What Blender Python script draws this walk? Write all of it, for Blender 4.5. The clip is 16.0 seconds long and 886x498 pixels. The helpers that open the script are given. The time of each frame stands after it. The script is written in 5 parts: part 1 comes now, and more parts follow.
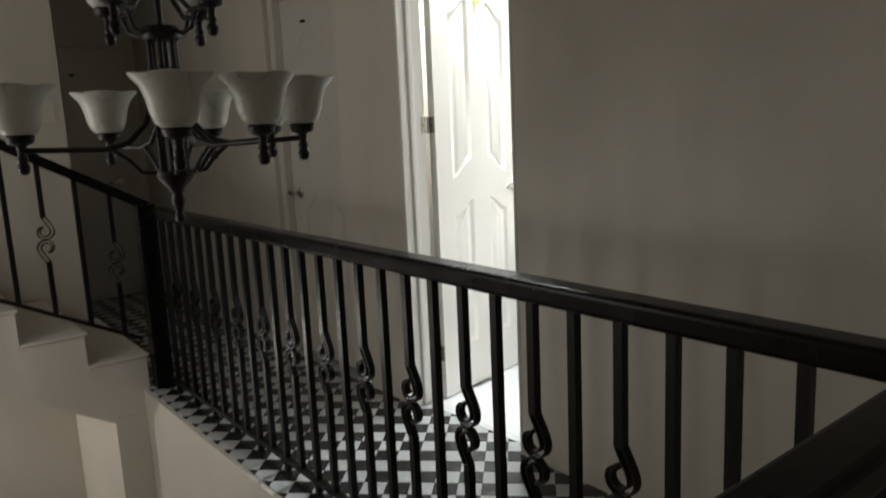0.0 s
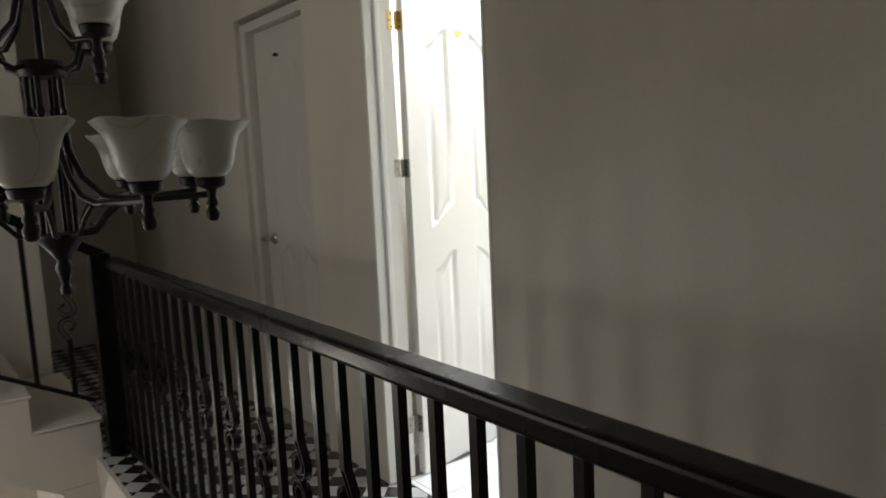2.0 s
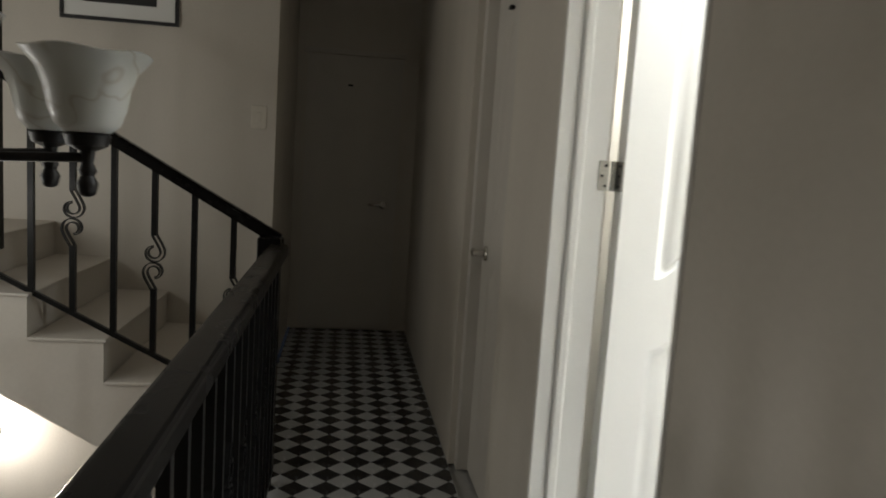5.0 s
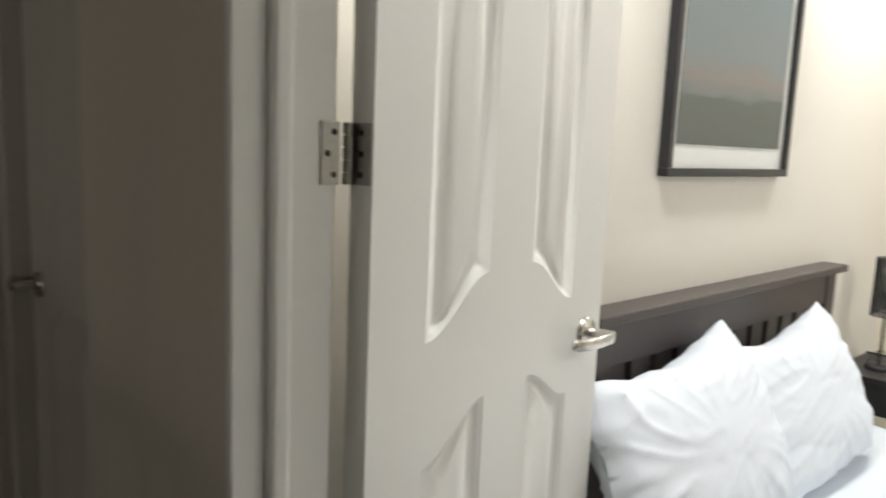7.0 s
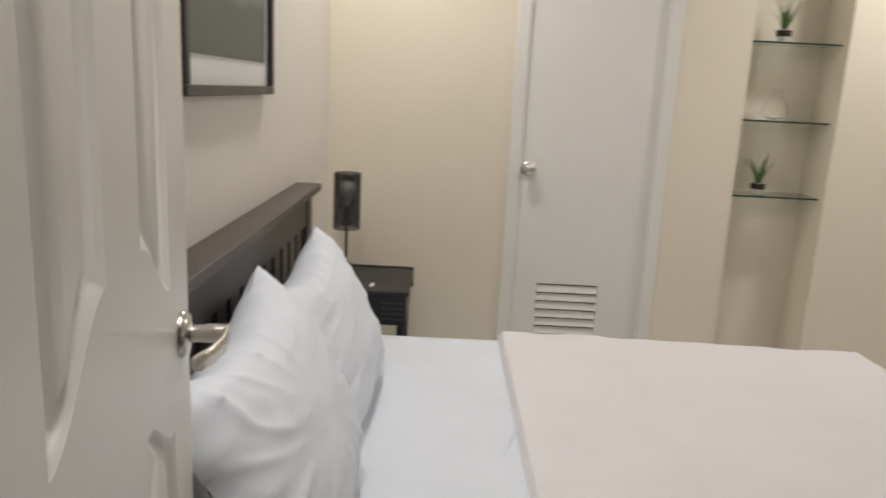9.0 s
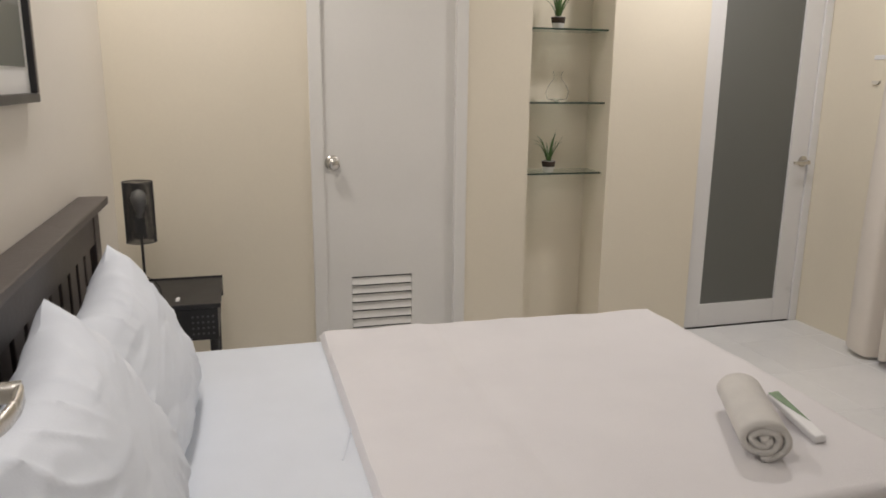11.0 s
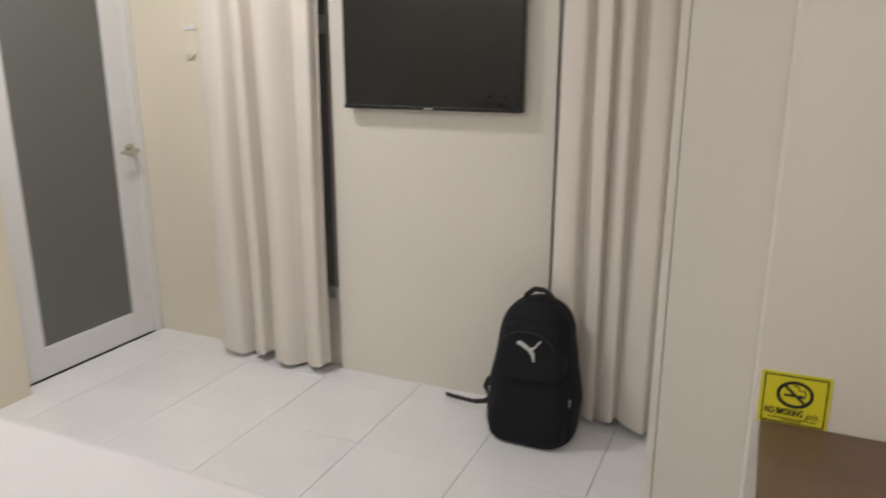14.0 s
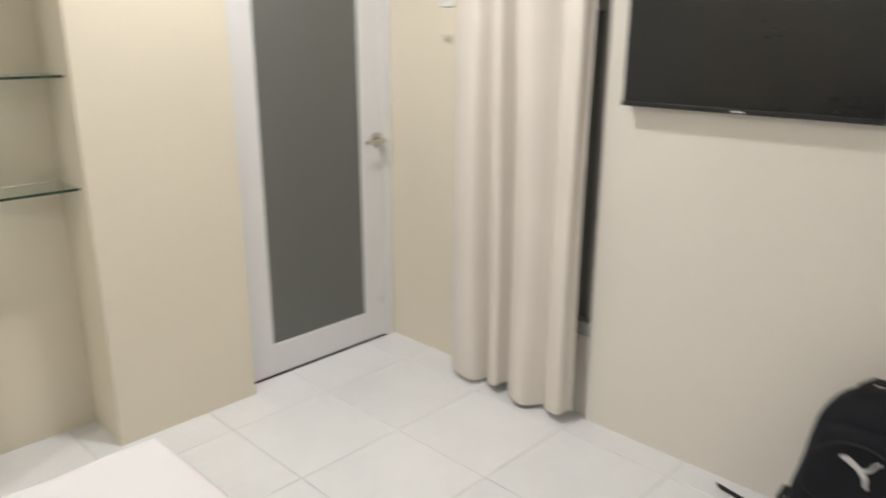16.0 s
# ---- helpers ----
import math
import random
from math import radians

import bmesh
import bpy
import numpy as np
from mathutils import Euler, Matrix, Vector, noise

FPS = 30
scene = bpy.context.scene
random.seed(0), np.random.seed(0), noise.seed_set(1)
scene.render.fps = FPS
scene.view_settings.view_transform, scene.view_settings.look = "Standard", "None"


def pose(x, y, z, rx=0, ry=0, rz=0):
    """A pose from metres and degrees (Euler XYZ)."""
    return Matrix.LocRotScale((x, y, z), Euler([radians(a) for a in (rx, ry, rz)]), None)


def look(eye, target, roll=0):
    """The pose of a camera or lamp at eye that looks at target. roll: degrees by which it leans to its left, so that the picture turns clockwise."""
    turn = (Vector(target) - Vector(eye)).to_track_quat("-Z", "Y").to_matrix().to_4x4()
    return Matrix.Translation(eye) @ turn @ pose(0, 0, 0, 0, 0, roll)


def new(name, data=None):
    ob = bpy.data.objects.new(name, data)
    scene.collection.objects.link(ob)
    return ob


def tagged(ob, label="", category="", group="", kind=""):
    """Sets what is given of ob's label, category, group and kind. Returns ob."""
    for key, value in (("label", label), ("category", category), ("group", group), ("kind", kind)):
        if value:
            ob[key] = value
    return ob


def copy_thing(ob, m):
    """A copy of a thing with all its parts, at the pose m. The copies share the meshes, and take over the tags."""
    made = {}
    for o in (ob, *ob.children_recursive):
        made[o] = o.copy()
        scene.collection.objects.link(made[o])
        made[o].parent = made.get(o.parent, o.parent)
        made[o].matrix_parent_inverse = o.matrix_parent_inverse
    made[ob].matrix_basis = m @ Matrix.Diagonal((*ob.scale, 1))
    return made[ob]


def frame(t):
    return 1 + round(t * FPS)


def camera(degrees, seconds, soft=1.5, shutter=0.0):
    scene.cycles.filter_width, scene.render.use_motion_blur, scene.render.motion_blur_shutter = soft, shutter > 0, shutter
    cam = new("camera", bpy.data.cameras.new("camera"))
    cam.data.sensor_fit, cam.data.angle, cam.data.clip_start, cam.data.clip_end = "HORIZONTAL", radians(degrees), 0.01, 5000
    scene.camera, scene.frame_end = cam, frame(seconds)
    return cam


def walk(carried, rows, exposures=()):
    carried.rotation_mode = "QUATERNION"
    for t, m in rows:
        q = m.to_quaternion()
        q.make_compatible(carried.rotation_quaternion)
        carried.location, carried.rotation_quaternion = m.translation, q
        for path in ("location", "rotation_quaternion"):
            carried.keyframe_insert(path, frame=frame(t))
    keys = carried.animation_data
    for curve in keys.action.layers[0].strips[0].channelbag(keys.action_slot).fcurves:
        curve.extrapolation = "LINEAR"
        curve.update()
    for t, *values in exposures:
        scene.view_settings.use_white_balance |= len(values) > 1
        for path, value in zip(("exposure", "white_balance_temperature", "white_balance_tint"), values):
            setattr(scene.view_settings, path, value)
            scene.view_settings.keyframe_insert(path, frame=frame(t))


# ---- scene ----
cam = camera(62.8, 16.0, soft=1.7, shutter=0.5)
PATH = [
    (0, (-2.057, -2.68, 1.32), (-0.834, -1.134, 0.983), -2.6),
    (0.5, (-1.994, -2.686, 1.334), (-0.748, -1.142, 1.081), -3.5),
    (1, (-1.924, -2.648, 1.344), (-0.686, -1.098, 1.089), -2.6),
    (1.5, (-1.824, -2.544, 1.352), (-0.535, -1.037, 1.091), -2.5),
    (2, (-1.675, -2.496, 1.36), (-0.485, -0.908, 1.109), -2.7),
    (2.5, (-1.443, -2.524, 1.363), (-0.501, -0.777, 1.116), -0.4),
    (3, (-1.228, -2.474, 1.358), (-0.492, -0.63, 1.117), -0.6),
    (3.2, (-1.151, -2.431, 1.362), (-0.534, -0.543, 1.13), -0.4),
    (3.7, (-0.945, -2.468, 1.36), (-0.411, -0.543, 1.12), 0.6),
    (4.05, (-0.79, -2.43, 1.355), (-0.33, -0.485, 1.115), 1.4),
    (4.4, (-0.725, -2.22, 1.35), (-0.325, -0.26, 1.11), 2.3),
    (4.8, (-0.675, -1.90, 1.34), (-0.345, 0.07, 1.10), 3.2),
    (5.3, (-0.598, -1.492, 1.328), (-0.369, 0.479, 1.081), 4.2),
    (5.5, (-0.562, -1.343, 1.333), (-0.229, 0.613, 1.08), 4.9),
    (6, (-0.549, -1.083, 1.331), (0.144, 0.768, 1.025), 4.1),
    (6.5, (-0.574, -0.913, 1.353), (0.457, 0.774, 1.052), 3.5),
    (7, (-0.495, -0.73, 1.34), (0.835, 0.73, 1.05), 2.4),
    (7.5, (-0.404, -0.569, 1.323), (1.197, 0.585, 0.992), 3.6),
    (8, (-0.374, -0.409, 1.329), (1.487, 0.199, 0.919), 0.8),
    (8.5, (-0.318, -0.3, 1.313), (1.616, -0.033, 0.876), 1.5),
    (9, (-0.262, -0.24, 1.315), (1.691, -0.247, 0.886), 2.9),
    (9.5, (-0.277, -0.16, 1.325), (1.649, -0.49, 0.897), -0.1),
    (9.7, (-0.27, -0.12, 1.328), (1.632, -0.542, 0.876), 0.1),
    (10.7, (-0.235, -0.200, 1.333), (1.645, -0.71, 0.885), 0.3),
    (11.8, (-0.147, -0.293, 1.336), (1.7, -0.904, 0.875), 1.2),
    (12, (-0.11, -0.335, 1.353), (1.724, -0.97, 0.869), 1.0),
    (12.5, (0.06, -0.39, 1.361), (1.758, -1.319, 0.857), 1.4),
    (13, (0.224, -0.49, 1.365), (1.647, -1.801, 0.857), -0.3),
    (13.5, (0.291, -0.595, 1.341), (1.411, -2.164, 0.806), -0.3),
    (14, (0.383, -0.694, 1.361), (1.167, -2.46, 0.846), -0.0),
    (14.5, (0.481, -0.775, 1.374), (1.118, -2.604, 0.873), 1.7),
    (15, (0.622, -0.893, 1.397), (1.242, -2.707, 0.827), -1.3),
    (15.5, (0.715, -1.014, 1.383), (1.627, -2.691, 0.784), -2.7),
    (16, (0.725, -1.18, 1.379), (2.061, -2.553, 0.805), 0.2),
]
EXPOSURES = [(0, 1.55, 5900, 6), (0.7, 1.5, 5900, 6), (1.5, 1.58, 5900, 6), (3, 1.7, 5900, 6), (5.5, 1.45, 5950, 7), (6.5, 1.0, 6050, 8), (7, 0.72, 6150, 9), (8, 0.22, 6300, 13), (9, -0.1, 6450, 14), (9.7, -0.15, 6500, 15), (12, -0.22, 6500, 16), (13, -0.2, 6450, 15), (13.5, 0.18, 6400, 14), (14, 0.1, 6320, 14), (14.5, 0.38, 6250, 14), (16, 0.38, 6300, 12)]
walk(cam, [(t, look(eye, to, roll)) for t, eye, to, roll in PATH], EXPOSURES)

# ---- world, lamps and exposure ----
world = bpy.data.worlds.new("night")
scene.world = world
world.use_nodes = True
world.node_tree.nodes["Background"].inputs["Color"].default_value = (0.02, 0.022, 0.03, 1)
world.node_tree.nodes["Background"].inputs["Strength"].default_value = 0.1


def lamp(name, kind, m, watts, col, size):
    li = bpy.data.lights.new(name, kind)
    li.energy, li.color = watts, col
    if kind == "AREA":
        li.shape, li.size = "DISK", size
    else:
        li.shadow_soft_size = size
    ob = new(name, li)
    ob.matrix_basis = m
    return ob


LAMPS = ((0.50, -0.03, 11.5), (2.40, -0.03, 10.0), (2.45, -2.35, 15.5))
for x, y, watts in LAMPS:
    lamp("bedroom_light", "AREA", pose(x, y, 2.485), watts, (1.0, 0.975, 0.92), 0.20)
lamp("stairwell_light", "POINT", pose(-3.2, 0.2, 1.25), 12, (1.0, 0.92, 0.80), 0.6)
lamp("stair_light", "POINT", pose(-2.25, 0.10, 1.0), 1.5, (1.0, 0.90, 0.78), 0.035)
lamp("under_stair_light", "POINT", pose(-2.45, 2.15, -0.2), 6, (1.0, 0.89, 0.78), 0.06)

# ---- small building kit ----
def mat(name, col, rough=0.6, metal=0.0, scale=8.0, vary=0.06, bump=0.05, bscale=60.0, spec=0.5, per_piece=0.0, stretch=1.0):
    """Paint, wood, cloth or metal: a base colour with broad and fine variation and a fine relief."""
    m = bpy.data.materials.new(name)
    m.use_nodes = True
    nt = m.node_tree
    b = nt.nodes["Principled BSDF"]
    tc = nt.nodes.new("ShaderNodeTexCoord")
    n1 = nt.nodes.new("ShaderNodeTexNoise")
    n1.inputs["Scale"].default_value, n1.inputs["Detail"].default_value = scale, 5
    n2 = nt.nodes.new("ShaderNodeTexNoise")
    n2.inputs["Scale"].default_value, n2.inputs["Detail"].default_value = bscale, 3
    mp = nt.nodes.new("ShaderNodeMapping")
    mp.inputs["Scale"].default_value = (1, 1, stretch)
    nt.links.new(tc.outputs["Object"], mp.inputs["Vector"])
    nt.links.new(mp.outputs["Vector"], n1.inputs["Vector"])
    nt.links.new(tc.outputs["Object"], n2.inputs["Vector"])
    add = nt.nodes.new("ShaderNodeMath")
    add.operation = "MULTIPLY_ADD"
    add.inputs[1].default_value = 0.35
    nt.links.new(n2.outputs["Fac"], add.inputs[0])
    nt.links.new(n1.outputs["Fac"], add.inputs[2])
    src = add.outputs[0]
    if per_piece:
        oi = nt.nodes.new("ShaderNodeObjectInfo")
        mu = nt.nodes.new("ShaderNodeMath")
        mu.operation = "MULTIPLY_ADD"
        mu.inputs[1].default_value = per_piece
        nt.links.new(oi.outputs["Random"], mu.inputs[0])
        nt.links.new(src, mu.inputs[2])
        src = mu.outputs[0]
    ramp = nt.nodes.new("ShaderNodeMapRange")
    ramp.inputs["From Min"].default_value, ramp.inputs["From Max"].default_value = 0.35, 1.0
    ramp.inputs["To Min"].default_value, ramp.inputs["To Max"].default_value = 1 - vary, 1 + vary
    nt.links.new(src, ramp.inputs["Value"])
    mix = nt.nodes.new("ShaderNodeMix")
    mix.data_type, mix.blend_type = "RGBA", "MULTIPLY"
    mix.inputs["Factor"].default_value = 1.0
    mix.inputs["A"].default_value = (*col, 1)
    nt.links.new(ramp.outputs["Result"], mix.inputs["B"])
    nt.links.new(mix.outputs["Result"], b.inputs["Base Color"])
    rr = nt.nodes.new("ShaderNodeMapRange")
    rr.inputs["To Min"].default_value, rr.inputs["To Max"].default_value = max(0.03, rough - 0.08), min(1, rough + 0.08)
    nt.links.new(n1.outputs["Fac"], rr.inputs["Value"])
    nt.links.new(rr.outputs["Result"], b.inputs["Roughness"])
    b.inputs["Metallic"].default_value = metal
    b.inputs["Specular IOR Level"].default_value = spec
    if bump:
        bp = nt.nodes.new("ShaderNodeBump")
        bp.inputs["Strength"].default_value, bp.inputs["Distance"].default_value = bump, 0.01
        nt.links.new(n2.outputs["Fac"], bp.inputs["Height"])
        nt.links.new(bp.outputs["Normal"], b.inputs["Normal"])
    return m


def glow(name, col, strength):
    m = bpy.data.materials.new(name)
    m.use_nodes = True
    b = m.node_tree.nodes["Principled BSDF"]
    b.inputs["Base Color"].default_value = (*col, 1)
    b.inputs["Emission Color"].default_value = (*col, 1)
    b.inputs["Emission Strength"].default_value = strength
    return m


def glass(name, col, rough=0.02, trans=1.0, ior=1.45):
    m = bpy.data.materials.new(name)
    m.use_nodes = True
    b = m.node_tree.nodes["Principled BSDF"]
    b.inputs["Base Color"].default_value = (*col, 1)
    b.inputs["Roughness"].default_value = rough
    b.inputs["Transmission Weight"].default_value = trans
    b.inputs["IOR"].default_value = ior
    return m


def box(bm, x0, x1, y0, y1, z0, z1, bev=0.0, seg=2):
    vs = [bm.verts.new((x, y, z)) for x in (x0, x1) for y in (y0, y1) for z in (z0, z1)]
    fs = [bm.faces.new([vs[i] for i in q]) for q in ((0, 1, 3, 2), (4, 6, 7, 5), (0, 4, 5, 1), (2, 3, 7, 6), (0, 2, 6, 4), (1, 5, 7, 3))]
    if bev:
        es = list({e for f in fs for e in f.edges})
        bmesh.ops.bevel(bm, geom=es, offset=bev, segments=seg, profile=0.5, affect="EDGES")
    return bm


def B(x0, x1, y0, y1, z0, z1, bev=0.0, seg=2):
    return box(bmesh.new(), x0, x1, y0, y1, z0, z1, bev, seg)


def prism(bm, pts, d0, d1, axis="y"):
    """A flat outline (pairs) drawn out between d0 and d1 along an axis."""
    def p3(a, b, d):
        return {"x": (d, a, b), "y": (a, d, b), "z": (a, b, d)}[axis]
    lo = [bm.verts.new(p3(a, b, d0)) for a, b in pts]
    hi = [bm.verts.new(p3(a, b, d1)) for a, b in pts]
    bm.faces.new(lo), bm.faces.new(hi[::-1])
    n = len(pts)
    for i in range(n):
        bm.faces.new((lo[i], hi[i], hi[(i + 1) % n], lo[(i + 1) % n]))
    return bm


def lathe(bm, prof, c=(0, 0, 0), seg=24, m=None):
    """Turns a profile of (radius, height) round the upright axis at c."""
    rings = []
    for r, h in prof:
        ring = []
        for i in range(seg):
            a = 2 * math.pi * i / seg
            v = Vector((r * math.cos(a), r * math.sin(a), h))
            ring.append(bm.verts.new((m @ v if m else v) + Vector(c)))
        rings.append(ring)
    for a, b in zip(rings, rings[1:]):
        for i in range(seg):
            bm.faces.new((a[i], a[(i + 1) % seg], b[(i + 1) % seg], b[i]))
    bm.faces.new(rings[0][::-1]), bm.faces.new(rings[-1])
    return bm


def tube(bm, path, r, seg=8, flat=1.0):
    """A bar of radius r along a path; flat squeezes it across."""
    path = [Vector(p) for p in path]
    rings, side = [], None
    for i, p in enumerate(path):
        d = (path[min(i + 1, len(path) - 1)] - path[max(i - 1, 0)]).normalized()
        if side is None:
            side = d.orthogonal().normalized()
            if abs(d.y) < 0.9:
                side = Vector((0, 1, 0)).cross(d).normalized()
        side = (side - d * side.dot(d)).normalized()
        up = d.cross(side)
        rr = r[i] if isinstance(r, (list, tuple)) else r
        rings.append([bm.verts.new(p + rr * (math.cos(a) * side + flat * math.sin(a) * up)) for a in (2 * math.pi * (k + 0.5) / seg for k in range(seg))])
    for a, b in zip(rings, rings[1:]):
        for i in range(seg):
            bm.faces.new((a[i], a[(i + 1) % seg], b[(i + 1) % seg], b[i]))
    bm.faces.new(rings[0][::-1]), bm.faces.new(rings[-1])
    return bm


def mesh_of(name, bm, material, smooth=False):
    bmesh.ops.recalc_face_normals(bm, faces=bm.faces)
    me = bpy.data.meshes.new(name)
    bm.to_mesh(me)
    bm.free()
    me.materials.append(material)
    if smooth:
        for p in me.polygons:
            p.use_smooth = True
        me.set_sharp_from_angle(angle=radians(50))
    return me


def part(name, bm, material, parent, label="", smooth=False):
    ob = new(name, mesh_of(name, bm, material, smooth))
    ob.parent = parent
    return tagged(ob, label)


def solid(name, bm, material, label="", category="", group="", kind="", smooth=False):
    return tagged(new(name, mesh_of(name, bm, material, smooth)), label, category, group, kind)


def thing(name, at, label, category, group="", rz=0.0, kind=""):
    ob = new(name)
    ob.empty_display_size = 0.1
    ob.matrix_basis = pose(*at, 0, 0, rz)
    return tagged(ob, label, category, group, kind)


def structure(name, bm, material, label=""):
    return solid(name, bm, material, label, kind="structure")


def words(name, text, size, material, parent, m, depth=0.0004, label="", bold=0.0, slant=0.0):
    cu = bpy.data.curves.new(name, "FONT")
    cu.body, cu.size, cu.extrude = text, size, depth
    cu.align_x, cu.align_y = "CENTER", "CENTER"
    cu.offset, cu.shear = bold, slant
    tmp = bpy.data.objects.new(name, cu)
    scene.collection.objects.link(tmp)
    me = bpy.data.meshes.new_from_object(tmp.evaluated_get(bpy.context.evaluated_depsgraph_get()))
    bpy.data.objects.remove(tmp)
    me.materials.clear()
    me.materials.append(material)
    ob = new(name, me)
    ob.parent = parent
    ob.matrix_basis = m
    return tagged(ob, label)


# ---- materials ----
M_HALL = mat("hall_wall_paint", (0.60, 0.56, 0.495), 0.48, scale=3.0, vary=0.10, bump=0.05, bscale=90, stretch=0.3)
M_STAIR = mat("stair_paint", (0.64, 0.60, 0.54), 0.6, scale=2.0, vary=0.08, bump=0.05, bscale=70)
M_CREAM = mat("cream_wall_paint", (0.79, 0.728, 0.595), 0.55, scale=1.2, vary=0.04, bump=0.03, bscale=90)
M_OFFW = mat("off_white_wall_paint", (0.78, 0.74, 0.67), 0.55, scale=1.2, vary=0.04, bump=0.03, bscale=90)
M_CEIL = mat("ceiling_paint", (0.82, 0.80, 0.76), 0.7, scale=1.5, vary=0.03, bump=0.02)
M_DOOR = mat("white_door_paint", (0.80, 0.79, 0.76), 0.32, scale=3, vary=0.03, bump=0.015, bscale=120)
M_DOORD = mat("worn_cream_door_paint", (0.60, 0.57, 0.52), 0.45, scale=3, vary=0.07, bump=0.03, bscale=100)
M_FRAME = mat("white_frame_paint", (0.78, 0.77, 0.74), 0.35, scale=4, vary=0.04, bump=0.02, bscale=120)
M_PVC = mat("white_plastic", (0.80, 0.80, 0.80), 0.3, scale=3, vary=0.02, bump=0.0)
M_BLACK = mat("black_gloss_wood", (0.005, 0.0045, 0.0045), 0.26, scale=10, vary=0.25, bump=0.02, bscale=50, spec=0.15)
M_IRON = mat("black_iron", (0.006, 0.006, 0.006), 0.33, metal=0.1, scale=20, vary=0.3, bump=0.05, bscale=120, spec=0.3)
M_BRONZE = mat("dark_bronze", (0.010, 0.0085, 0.008), 0.45, metal=0.3, scale=25, vary=0.4, bump=0.08, bscale=140)
M_STEEL = mat("brushed_steel", (0.62, 0.60, 0.56), 0.25, metal=1.0, scale=30, vary=0.06, bump=0.02, bscale=200)
M_BRASS = mat("brass", (0.65, 0.48, 0.18), 0.35, metal=1.0, scale=30, vary=0.1, bump=0.02)
M_LINEN = mat("white_cotton", (0.77, 0.815, 0.88), 0.85, scale=6, vary=0.03, bump=0.06, bscale=260, spec=0.2)
M_DUVET = mat("ivory_cotton", (0.80, 0.785, 0.80), 0.88, scale=5, vary=0.03, bump=0.15, bscale=240, spec=0.2)
M_TERRY = mat("terry_towel", (0.82, 0.80, 0.765), 0.95, scale=14, vary=0.06, bump=0.6, bscale=420, spec=0.1)
M_CURT = mat("cream_curtain_cloth", (0.76, 0.71, 0.65), 0.85, scale=3, vary=0.04, bump=0.12, bscale=300, spec=0.2)
M_BED = mat("dark_brown_bed_wood", (0.075, 0.062, 0.058), 0.42, scale=9, vary=0.2, bump=0.06, bscale=60)
M_NIGHT = mat("black_painted_metal", (0.02, 0.019, 0.02), 0.45, scale=12, vary=0.2, bump=0.03)
M_WTILE = mat("glossy_white_floor_tile", (0.80, 0.81, 0.82), 0.14, scale=3.5, vary=0.05, bump=0.01, bscale=30, per_piece=0.25)
M_BATH = mat("bath_door_plastic", (0.79, 0.78, 0.745), 0.33, scale=3, vary=0.03, bump=0.01)
M_GROUT = mat("grey_grout", (0.42, 0.42, 0.41), 0.85, scale=20, vary=0.1, bump=0.1)
M_TB = mat("black_floor_tile", (0.02, 0.02, 0.021), 0.25, scale=12, vary=0.3, bump=0.02, bscale=60, per_piece=0.5)
M_TW = mat("white_floor_tile", (0.46, 0.47, 0.475), 0.25, scale=12, vary=0.08, bump=0.02, bscale=60, per_piece=0.4)
M_PACK = mat("black_nylon", (0.008, 0.009, 0.013), 0.7, scale=18, vary=0.3, bump=0.25, bscale=320, spec=0.25)
M_STRAP = mat("black_webbing", (0.014, 0.014, 0.015), 0.75, scale=40, vary=0.2, bump=0.3, bscale=500)
M_SILVER = mat("silver_print", (0.62, 0.62, 0.62), 0.4, scale=20, vary=0.05, bump=0)
M_TVS = mat("tv_screen", (0.013, 0.014, 0.014), 0.15, scale=4, vary=0.1, bump=0)
M_TVB = mat("tv_black_plastic", (0.012, 0.012, 0.012), 0.35, scale=12, vary=0.1, bump=0.02)
M_YEL = mat("yellow_sign_plate", (0.78, 0.70, 0.03), 0.4, scale=8, vary=0.04, bump=0)
M_INK = mat("black_ink", (0.02, 0.02, 0.015), 0.5, bump=0)
M_BROWN = mat("brown_laminate_wood", (0.155, 0.098, 0.06), 0.4, scale=6, vary=0.2, bump=0.05, bscale=40)
M_WARD = mat("white_laminate", (0.78, 0.74, 0.68), 0.4, scale=3, vary=0.03, bump=0.01)
M_ALU = mat("grey_aluminium", (0.42, 0.41, 0.39), 0.4, metal=0.6, scale=20, vary=0.08, bump=0.02)
M_LEAF = mat("green_leaf", (0.06, 0.13, 0.03), 0.5, scale=30, vary=0.35, bump=0.05)
M_POT = mat("white_ceramic", (0.75, 0.74, 0.70), 0.3, scale=10, vary=0.05, bump=0.01)
M_SOIL = mat("dark_soil", (0.05, 0.035, 0.025), 0.95, scale=40, vary=0.4, bump=0.4)
M_MAT = mat("white_mount_card", (0.80, 0.80, 0.78), 0.7, scale=8, vary=0.02, bump=0)
M_PICF = mat("black_picture_frame", (0.02, 0.02, 0.022), 0.35, scale=10, vary=0.2, bump=0.01)
M_GREEN = mat("green_print", (0.17, 0.27, 0.14), 0.5, scale=30, vary=0.3, bump=0)
M_FROST = glass("frosted_door_glass", (0.175, 0.18, 0.168), 0.32, 0.12, 1.45)
M_NIGHTG = mat("dark_window_glass", (0.15, 0.147, 0.14), 0.3, scale=3, vary=0.1, bump=0)
M_VASE = glass("clear_vase_glass", (0.98, 0.985, 0.98), 0.0, 1.0, 1.06)
M_CLEAR = glass("clear_shelf_glass", (0.86, 0.95, 0.90), 0.02, 1.0)
M_GEDGE = mat("green_glass_edge", (0.02, 0.05, 0.035), 0.15, bump=0)
# near-black colour standing for darkness: night backdrop, room behind glass, louvre gaps
M_UNLIT = mat("unlit_black", (0.015, 0.015, 0.016), 0.8, bump=0)
